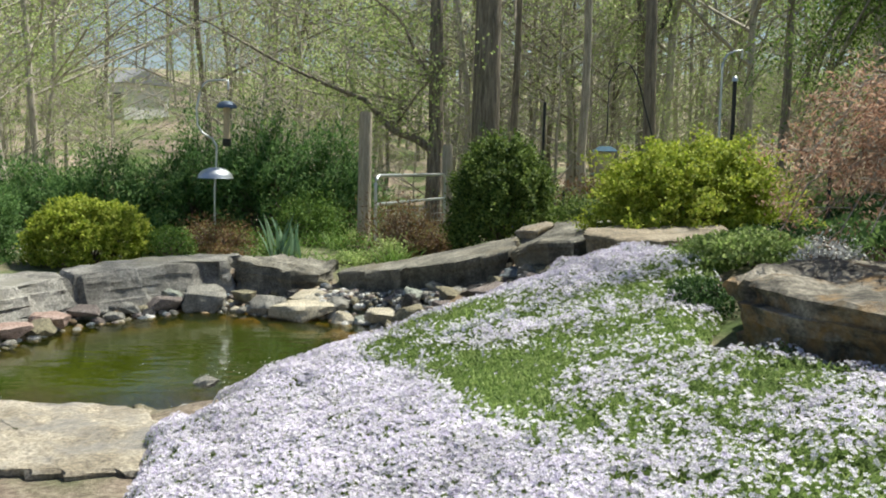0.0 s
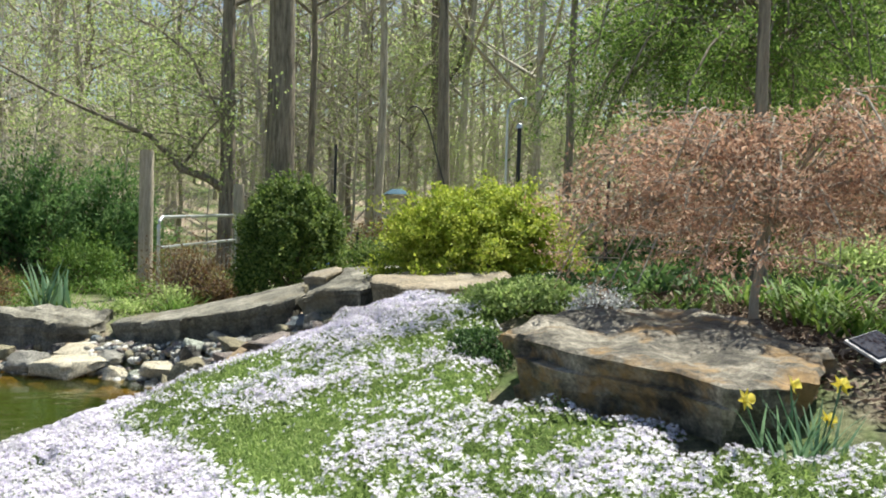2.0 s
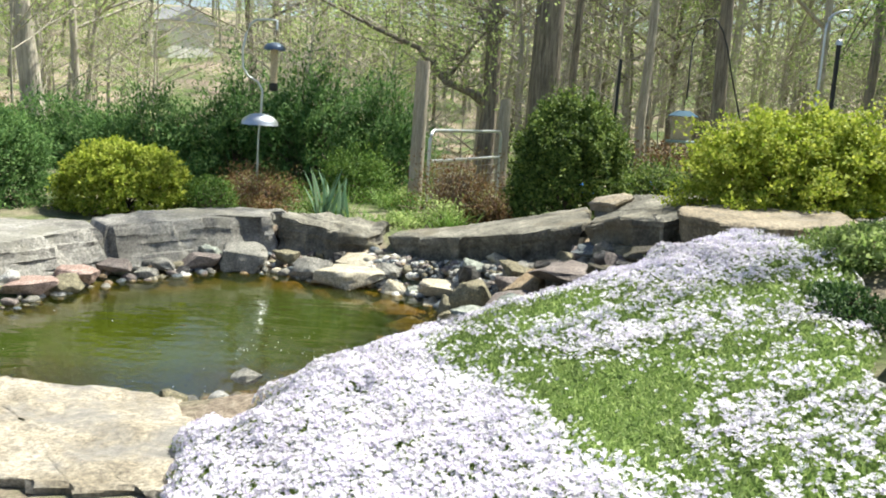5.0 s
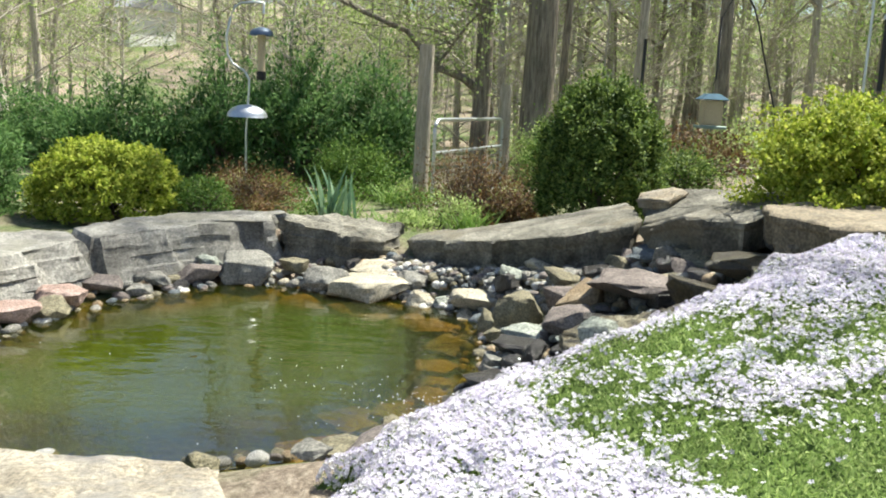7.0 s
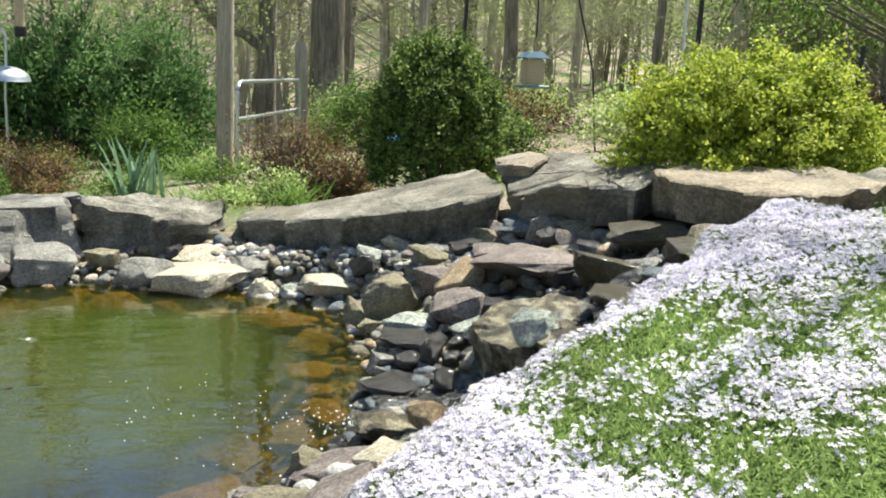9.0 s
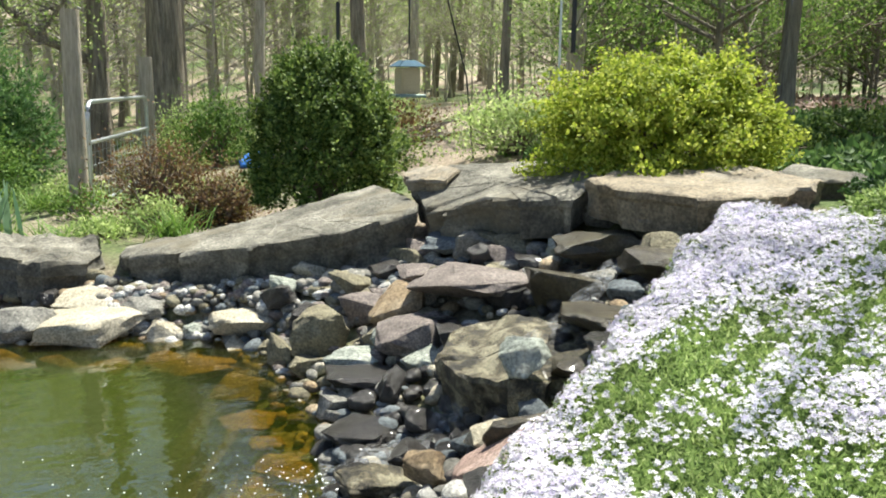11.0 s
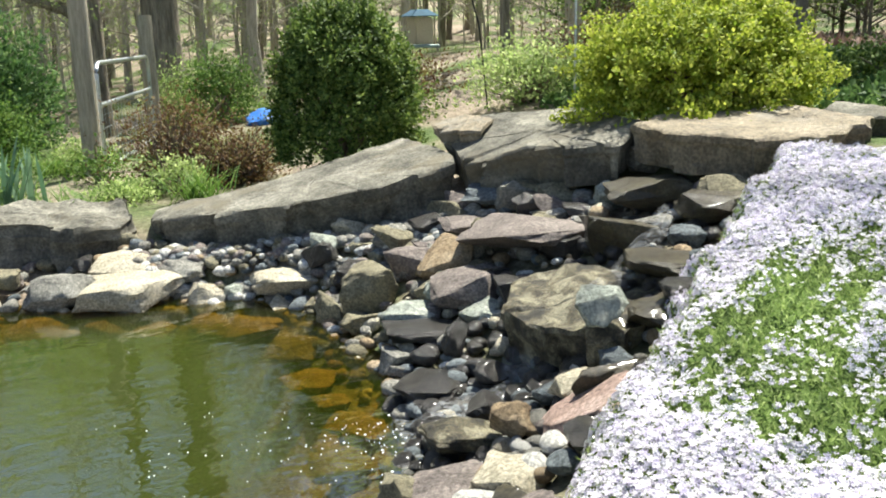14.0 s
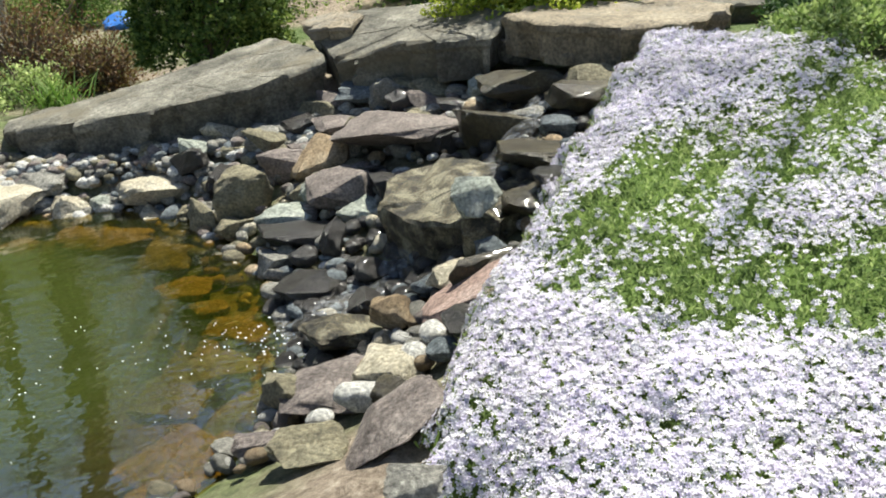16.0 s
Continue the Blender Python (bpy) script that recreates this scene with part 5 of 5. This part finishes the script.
def gate():
    root = thing("metal_gate", (-0.94, 11.24, 0.2), "open tubular galvanised steel gate with wire mesh", "gate", rz=math.degrees(math.atan2(2.46, 0.86)))
    L, H = 2.6, 1.05
    pole_mesh("gate_frame", np.concatenate([[(0, 0, 0)], arc((0, 0, H - 0.15), (0, 0, H), (0.15, 0, H)), arc((L - 0.15, 0, H), (L, 0, H), (L, 0, H - 0.15)), [(L, 0, 0)]]), 0.021, GALV, root)
    pole_mesh("rail", [(0, 0, H - 0.37), (L, 0, H - 0.37)], 0.019, GALV, root)
    pole_mesh("rail", [(0, 0, 0.1), (L, 0, 0.1)], 0.019, GALV, root)
    for k in range(17):
        pole_mesh("wire", [(0.15 * (k + 0.5), 0.012, 0.1), (0.15 * (k + 0.5), 0.012, H - 0.37)], 0.0022, GALV, root, sides=4)
    for k in range(4):
        pole_mesh("wire", [(0, 0.014, 0.22 + 0.12 * k), (L, 0.014, 0.22 + 0.12 * k)], 0.0022, GALV, root, sides=4)


gate()


def turned(name, profile, mat, parent, at=(0, 0, 0), seg=28, label=""):
    """A turned part: (radius, height) pairs round the upright axis."""
    n = len(profile)
    ang = np.linspace(0, 2 * np.pi, seg, endpoint=False)
    V = np.array([(r * math.cos(a) + at[0], r * math.sin(a) + at[1], z + at[2]) for r, z in profile for a in ang])
    i, j = np.meshgrid(np.arange(n - 1), np.arange(seg), indexing="ij")
    jn = (j + 1) % seg
    q = np.stack([i * seg + j, i * seg + jn, (i + 1) * seg + jn, (i + 1) * seg + j], -1).reshape(-1, 4)
    me = fast_mesh(name, V, q, mat, flat=False)
    me.set_sharp_from_angle(angle=radians(40))
    return child(name, me, parent, label)


def dome(r, h, n=8):
    g = np.linspace(0.02, 1, n)
    out = [(r * math.sin(a * math.pi / 2), h * math.cos(a * math.pi / 2)) for a in g]
    return out + [(r * 1.02, -0.008), (r * 0.97, -0.004)] + [(r * 0.97 * math.sin(a * math.pi / 2), (h - 0.01) * math.cos(a * math.pi / 2)) for a in g[::-1]]


SEED = plain_mat("bird_seed", (0.50, 0.40, 0.26), 0.8, 0, 0.5, 160)
BLUE_STEEL = plain_mat("blue_grey_metal", (0.13, 0.17, 0.22), 0.4, 0.6)
GREEN_METAL = plain_mat("green_grey_painted_metal", (0.20, 0.27, 0.25), 0.5, 0.2)


def feeder_pole():
    x, y = -3.2, 11.9
    z = lie1(x, y)
    root = thing("shepherd_hook", (x, y, z), "grey metal shepherd hook pole with a domed squirrel baffle", "pole")
    k = 0.14 - z
    P = np.array([(0, 0, -0.3), (0, 0, 0.7), (0.03, 0, 1.35 + k), (0.03, 0, 1.46 + k), (-0.03, 0, 1.56 + k), (-0.16, 0, 1.63 + k), (-0.23, 0, 1.74 + k), (-0.24, 0, 1.95 + k), (-0.20, 0, 2.15 + k), (-0.15, 0, 2.28 + k), (-0.08, 0, 2.33 + k), (0.08, 0, 2.345 + k), (0.19, 0, 2.34 + k), (0.19, 0, 2.22 + k)])
    pole_mesh("hook_rod", P, 0.014, GALV, root)
    turned("baffle", dome(0.235, 0.14), GALV, root, (0.01, 0, 1.03 + k), label="grey metal domed baffle")
    f = thing("tube_feeder", (x + 0.17, y, z + 1.48 + k), "clear tube bird feeder with seed under a domed cover", "bird feeder")
    turned("cover", dome(0.14, 0.09), BLUE_STEEL, f, (0, 0, 0.50), label="dark blue-grey domed cover")
    turned("seed_tube", [(0.001, 0.08), (0.045, 0.08), (0.045, 0.50), (0.001, 0.50)], SEED, f, label="seed-filled tube")
    turned("base", [(0.001, -0.02), (0.05, -0.02), (0.056, 0.0), (0.056, 0.08), (0.001, 0.08)], BLACK_METAL, f)
    pole_mesh("hanger", [(0, 0, 0.58), (0.01, 0, 0.66), (0.02, 0, 0.75)], 0.004, BLACK_METAL, f)


feeder_pole()


def lantern_feeder():
    x, y, z = 1.83, 10.31, 1.30
    f = thing("lantern_feeder", (x, y, z), "square hanging bird feeder with a green-grey roof", "bird feeder")
    bm = bmesh.new()
    bmesh.ops.create_cone(bm, cap_ends=True, segments=4, radius1=0.2, radius2=0.09, depth=0.06, matrix=Matrix.Translation((0, 0, 0.33)) @ pose(0, 0, 0, 0, 0, 45))
    bmesh.ops.bevel(bm, geom=bm.edges[:], offset=0.006, segments=1, affect="EDGES")
    part("roof", bm, plain_mat("dull_teal_metal", (0.045, 0.11, 0.16), 0.9), f)
    bm = bmesh.new()
    bmesh.ops.create_cube(bm, size=1, matrix=Matrix.Translation((0, 0, 0.17)) @ Matrix.Diagonal((0.19, 0.19, 0.24, 1)))
    bmesh.ops.bevel(bm, geom=bm.edges[:], offset=0.012, segments=2, affect="EDGES")
    part("hopper", bm, SEED, f, "seed-filled hopper")
    bm = bmesh.new()
    bmesh.ops.create_cube(bm, size=1, matrix=Matrix.Translation((0, 0, 0.03)) @ Matrix.Diagonal((0.27, 0.27, 0.03, 1)))
    bmesh.ops.bevel(bm, geom=bm.edges[:], offset=0.006, segments=1, affect="EDGES")
    part("tray", bm, GREEN_METAL, f)
    pole_mesh("hanger", [(0, 0, 0.36), (0, 0, 0.45), (0.02, 0, 0.5)], 0.004, BLACK_METAL, f)
    g = lie1(x + 0.75, y)
    h = thing("shepherd_hook", (x + 0.75, y, g), "thin black metal shepherd hook leaning over the bed", "pole")
    pole_mesh("hook_rod", np.concatenate([[(0, 0, -0.3), (-0.12, 0, 0.8)], arc((-0.3, 0, 1.7 - 0.3), (-0.45, 0, 2.35 - 0.3), (-0.62, 0, 2.2 - 0.3)), [(-0.73, 0, 1.98 - 0.3), (-0.73, 0, z + 0.5 - g)]]), 0.009, BLACK_METAL, h)


lantern_feeder()
for x, y, top in ((1.09, 10.18, 2.15), (1.5, 11.5, 1.1), (3.35, 7.6, 1.75)):
    g = lie1(x, y)
    ob = pole_mesh("stake", [(0, 0, -0.3), (0, 0, (top - g) / 2), (0.01, 0, top - g)], 0.017, BLACK_METAL, None)
    ob.matrix_world = pose(x, y, g)
    tagged(ob, "thin black metal garden stake", "stake", "garden stakes")


def second_hook():
    x, y = 2.86, 9.29
    g = lie1(x, y)
    h = thing("shepherd_hook", (x, y, g), "slim grey shepherd hook behind the golden shrub", "pole")
    pole_mesh("hook_rod", np.concatenate([[(0, 0, -0.3), (0, 0, 1.2), (0, 0, 2.46 - g)], arc((0, 0, 2.48 - g), (0, 0, 2.62 - g), (0.12, 0, 2.65 - g)), [(0.2, 0, 2.67 - g), (0.2, 0, 2.58 - g)]]), 0.012, GALV, h)
    f = thing("tube_feeder", (x + 0.14, y, 1.73), "slender black tube feeder with a grey cap", "bird feeder")
    turned("seed_tube", [(0.001, 0), (0.022, 0), (0.022, 0.62), (0.001, 0.62)], BLACK_METAL, f)
    turned("cap", dome(0.035, 0.05), GALV, f, (0, 0, 0.62))
    pole_mesh("hanger", [(0, 0, 0.66), (0.03, 0, 0.76), (0.06, 0, 0.85)], 0.003, BLACK_METAL, f)


second_hook()


# ---- house in the distance ----
def far_house():
    x, y = -20.3, 56.2
    z = lie1(x, y) - 0.8
    root = thing("house", (x, y, z), "pale grey house with white siding far beyond the trees", "house", rz=-32)
    W, D, H = 2.6, 3.4, 2.7
    white, grey = plain_mat("white_siding", (0.80, 0.80, 0.78), 0.7), plain_mat("grey_shingle_roof", (0.24, 0.25, 0.27), 0.9, scale=3)
    bm = bmesh.new()
    bmesh.ops.create_cube(bm, size=1, matrix=Matrix.Translation((0, 0, H / 2 - 0.5)) @ Matrix.Diagonal((W, D, H + 1, 1)))
    part("wall", bm, white, root)
    bm = bmesh.new()
    v = [bm.verts.new(c) for c in ((-W / 2 - 0.3, -D / 2 - 0.3, H), (W / 2 + 0.3, -D / 2 - 0.3, H), (W / 2 + 0.3, D / 2 + 0.3, H), (-W / 2 - 0.3, D / 2 + 0.3, H), (-W / 2 - 0.3, 0, H + 1.0), (W / 2 + 0.3, 0, H + 1.0))]
    for f in ((0, 1, 5, 4), (3, 4, 5, 2), (0, 4, 3), (1, 2, 5), (3, 2, 1, 0)):
        bm.faces.new([v[i] for i in f])
    part("roof", bm, grey, root)
    pane = plain_mat("dark_window_glass", (0.05, 0.06, 0.07), 0.1)
    for wx in (-0.9, 0.7):
        bm = bmesh.new()
        bmesh.ops.create_cube(bm, size=1, matrix=Matrix.Translation((wx, -D / 2 - 0.02, 1.5)) @ Matrix.Diagonal((0.8, 0.08, 1.2, 1)))
        part("window", bm, pane, root)


far_house()


# ---- mulch bed beside the boulder ----
YELLOW = leaf_mat("daffodil_petal", (0.66, 0.52, 0.05), (0.76, 0.63, 0.09), (0.84, 0.74, 0.18), 0.3)


def daffodils():
    root = blades("daffodil", (1.93, 2.42, 0.6), 46, 0.36, 0.2, 0.012, LEAF_IRIS, 90, "clump of yellow daffodils with narrow blue-green leaves", "flowers", arch=0.35)
    for k, (x, y, z, az) in enumerate(((-0.22, -0.02, 0.33, 200), (-0.03, 0.03, 0.36, 250), (0.2, 0.1, 0.34, 300), (0.17, 0.12, 0.22, 280))):
        pole_mesh("stalk", [(x * 0.3, y * 0.3, 0), (x * 0.8, y * 0.8, z * 0.7), (x, y, z)], 0.0035, LEAF_IRIS, root, sides=5)
        bm = bmesh.new()
        face = pose(x, y, z, 72, 0, az - 180)
        for j in range(6):
            a = j * math.pi / 3
            pts = [(0, 0, 0), (0.018 * math.cos(a - 0.5), 0.018 * math.sin(a - 0.5), 0.004), (0.04 * math.cos(a), 0.04 * math.sin(a), 0.006), (0.018 * math.cos(a + 0.5), 0.018 * math.sin(a + 0.5), 0.004)]
            bm.faces.new([bm.verts.new(face @ Vector(p)) for p in pts])
        bmesh.ops.create_cone(bm, cap_ends=False, segments=10, radius1=0.009, radius2=0.017, depth=0.028, matrix=face @ Matrix.Translation((0, 0, 0.014)))
        part("blossom", bm, YELLOW, root, "yellow trumpet blossom")


daffodils()


def solar_lamp():
    root = thing("solar_lamp", (2.62, 2.98, 0.78), "black garden solar lamp with a tilted flat panel", "lamp")
    pane = plain_mat("solar_panel_glass", (0.03, 0.035, 0.05), 0.15)
    bm = bmesh.new()
    bmesh.ops.create_cube(bm, size=1, matrix=pose(0, 0, 0.22, 24, -8, 20) @ Matrix.Diagonal((0.19, 0.14, 0.012, 1)))
    bmesh.ops.bevel(bm, geom=bm.edges[:], offset=0.004, segments=2, affect="EDGES")
    part("panel", bm, pane, root, "dark glossy solar panel")
    bm = bmesh.new()
    bmesh.ops.create_cube(bm, size=1, matrix=pose(0, 0, 0.212, 24, -8, 20) @ Matrix.Diagonal((0.21, 0.16, 0.010, 1)))
    part("panel_frame", bm, plain_mat("grey_plastic_rim", (0.35, 0.35, 0.36), 0.5), root, "grey plastic rim")
    pole_mesh("stake", [(0, 0, -0.15), (0, 0, 0.1), (0, 0, 0.21)], 0.012, BLACK_METAL, root)
    bm = faceted(71, 0.13, 0.11, 0.12, 3, 3, 0.05)
    ob = part("lamp_housing", bm, plain_mat("black_glossy_plastic", (0.012, 0.012, 0.014), 0.25), None, flat=False)
    ob.matrix_world = pose(2.78, 2.9, 0.80)
    tagged(ob, "glossy black rounded lamp housing on the mulch", "lamp")


solar_lamp()
stone(2.45, 2.35, 0.72, 0.26, 0.2, 0.12, 20, "mauve", "flat mauve stone lying on the mulch")


def mulch_bed():
    """Loose bark chips and dry leaves in the bed under the maple."""
    rng = np.random.default_rng(55)
    n = 30000
    x, y = rng.uniform(1.9, 6.4, n), rng.uniform(1.6, 8.0, n)
    keep = ((x > 2.3) | (y > 4.15)) & ((y < 5.4) | (x > 2.7))
    x, y = x[keep], y[keep]
    p = np.stack([x, y, lie(x, y) + 0.012], -1)
    v, q = leaf_arrays(rng, p, 0.05, 0.4, 0.0, axis=np.stack([rng.normal(size=len(x)), rng.normal(size=len(x)), np.full(len(x), 0.15)], -1))
    m = leaf_mat("dry_bark_chip", (0.06, 0.042, 0.03), (0.15, 0.105, 0.075), (0.34, 0.26, 0.19), 0.05, 0.9)
    tagged(new("mulch", fast_mesh("mulch", v, q, m)), "loose brown bark mulch and dry leaves", "mulch", kind="stuff")


mulch_bed()


def ground_ivy():
    """Low dark ground cover spreading under the trees beyond the maple."""
    rng = np.random.default_rng(57)
    n = 46000
    x, y = rng.uniform(2.7, 9.5, n), rng.uniform(5.6, 12.5, n)
    cover = fbm(x, y, 0.9, 4.0) + 0.25
    keep = (cover > 0) & (y < 4.5 + x * 1.15 + 2.5)
    x, y, cover = x[keep], y[keep], cover[keep]
    p = np.stack([x, y, lie(x, y) + rng.random(len(x)) * np.minimum(cover, 0.5) * 0.35], -1)
    v, q = leaf_arrays(rng, p, 0.07, 0.6, 0.5)
    m = leaf_mat("ivy_leaf", (0.04, 0.085, 0.025), (0.09, 0.17, 0.05), (0.19, 0.29, 0.09), 0.35)
    tagged(new("ground_ivy", fast_mesh("ground_ivy", v, q, m)), "low dark green ground cover under the trees", "plant", kind="stuff")


ground_ivy()


def mulch_clearing():
    """A wide open strip of reddish bark mulch leading off under the trees."""
    rng = np.random.default_rng(58)
    az, r = np.radians(rng.uniform(43, 60, 16000)), rng.uniform(11, 30, 16000)
    x, y = np.sin(az) * r, 1.5 + np.cos(az) * r
    v, q = leaf_arrays(rng, np.stack([x, y, lie(x, y) + 0.06], -1), 0.24, 0.6, 0.05, axis=np.stack([rng.normal(size=len(x)), rng.normal(size=len(x)), np.full(len(x), 0.1)], -1), facing=np.tile([0.0, 0.0, 1.0], (len(x), 1)))
    m = leaf_mat("reddish_bark_chip", (0.17, 0.115, 0.09), (0.34, 0.25, 0.205), (0.50, 0.39, 0.33), 0.05, 0.9)
    tagged(new("bark_mulch", fast_mesh("bark_mulch", v, q, m)), "pale reddish bark mulch strewn under the trees", "mulch", kind="stuff")


mulch_clearing()
shrub("candytuft", (2.0, 4.3, 0.95), (0.16, 0.14, 0.09), 900, 0.025, leaf_mat("white_candytuft_flower", (0.30, 0.32, 0.30), (0.62, 0.62, 0.62), (0.8, 0.8, 0.8), 0.2), 95, "small mound of white candytuft flowers under the maple", "flowers", lump=0.5, ragged=0.3)
shrub("groundcover", (1.72, 4.75, 0.93), (0.36, 0.3, 0.11), 6000, 0.028, LEAF_PHLOX, 96, "low green cushion plant beside the phlox", "plant", lump=0.25)
shrub("groundcover", (2.05, 5.05, 0.93), (0.4, 0.24, 0.12), 5000, 0.028, LEAF_DARK, 97, "low dark green cushion plant by the ledge", "plant", lump=0.25)
shrub("groundcover", (1.3, 4.1, 0.74), (0.16, 0.28, 0.11), 3000, 0.024, LEAF_DARK, 98, "dark green cushion plant at the boulder's foot", "plant", lump=0.25)


# ---- falling water and foam ----
def falling_water():
    rng = np.random.default_rng(12)
    m, nt, b = blank("thin_running_water")
    b.inputs["Base Color"].default_value = (0.85, 0.88, 0.9, 1)
    b.inputs["Roughness"].default_value = 0.08
    tr, mx = nt.nodes.new("ShaderNodeBsdfTransparent"), nt.nodes.new("ShaderNodeMixShader")
    nt.links.new(ramp(nt, noise_tex(nt, 22, 6, 0.75, stretch=(1.0, 3.0, 1.0)), [(0.48, (0.03, 0.03, 0.03)), (0.62, (0.22, 0.22, 0.22)), (0.72, (0.6, 0.6, 0.6))]), mx.inputs[0])
    nt.links.new(tr.outputs[0], mx.inputs[1])
    nt.links.new(b.outputs[0], mx.inputs[2])
    nt.links.new(mx.outputs[0], nt.nodes["Material Output"].inputs[0])
    bump(nt, b, noise_tex(nt, 30, 4), 0.6, 0.02)
    root = thing("waterfall", (0, 0, 0), "thin stream of clear water running over dark stones", "water")
    for k, (a, c, w) in enumerate((((0.85, 5.75), (0.35, 5.5), 0.20), ((0.3, 5.5), (-0.2, 5.5), 0.24), ((-0.22, 5.45), (-0.68, 5.38), 0.30))):
        g = np.linspace(0, 1, 26)
        x, y = a[0] + (c[0] - a[0]) * g, a[1] + (c[1] - a[1]) * g
        V = []
        for i in range(26):
            for j in range(9):
                u = (j / 8 - 0.5) * w * (0.8 + 0.5 * g[i])
                px, py = x[i] + 0.2 * u, y[i] + u
                z = float(bed(np.array([px]), np.array([py]))[0]) + 0.075 + 0.03 * noise.noise((px * 9, py * 9, k))
                V.append((px, py, max(z - 0.05 * (abs(j - 4) / 4) ** 2, 0.004) if k < 2 else max(z * (1 - g[i] ** 3) - 0.05 * (abs(j - 4) / 4) ** 2, 0.006)))
        i, j = np.meshgrid(np.arange(25), np.arange(8), indexing="ij")
        q = np.stack([i * 9 + j, i * 9 + j + 1, (i + 1) * 9 + j + 1, (i + 1) * 9 + j], -1).reshape(-1, 4)
        child("water_sheet", fast_mesh("water_sheet", V, q, m, flat=False), root)
    foam = plain_mat("white_foam", (0.85, 0.87, 0.86), 0.3)
    bm = bmesh.new()
    for k in range(250):
        if k < 110:
            x, y = -0.66 + rng.normal() * 0.09, 5.36 + rng.normal() * 0.13
            r = rng.uniform(0.002, 0.006)
        else:
            d = abs(rng.normal()) * 0.8
            a = rng.uniform(2.2, 4.4)
            x, y = -0.6 + d * math.cos(a) * 1.2, 5.5 + d * math.sin(a) * 0.9
            r = rng.uniform(0.0018, 0.004)
        if pond_distance(np.array([x]), np.array([y]))[0] > -0.02:
            continue
        bmesh.ops.create_icosphere(bm, subdivisions=1, radius=r, matrix=Matrix.Translation((x, y, 0.002)) @ Matrix.Diagonal((1, 1, 0.6, 1)))
    ob = part("foam", bm, foam, None, flat=False)
    tagged(ob, "white foam bubbles drifting on the pond", "foam", kind="stuff")


falling_water()


# ---- plastic and yellow flowers beyond the boxwood ----
BLUE = plain_mat("blue_plastic_sheet", (0.05, 0.20, 0.62), 0.4)


def blue_sheet(x, y, w, seed):
    ob = part("plastic_sheet", faceted(seed, w * 0.5, w * 0.4, w * 0.22, 5, 3, 0.22), BLUE, None, flat=False)
    ob.matrix_world = pose(x, y, lie1(x, y) + w * 0.1, 8, 5, seed * 40)
    tagged(ob, "crumpled bright blue plastic sheet on the ground", "tarp", "blue plastic")


blue_sheet(1.06, 13.0, 0.5, 501)
blue_sheet(2.05, 12.6, 0.42, 502)
shrub("yellow_flower", stand(1.36, 15.0), (0.36, 0.3, 0.15), 700, 0.026, leaf_mat("orange_petal", (0.45, 0.24, 0.02), (0.62, 0.38, 0.03), (0.75, 0.52, 0.07), 0.3), 99, "low clump of orange-yellow spring flowers", "flowers")
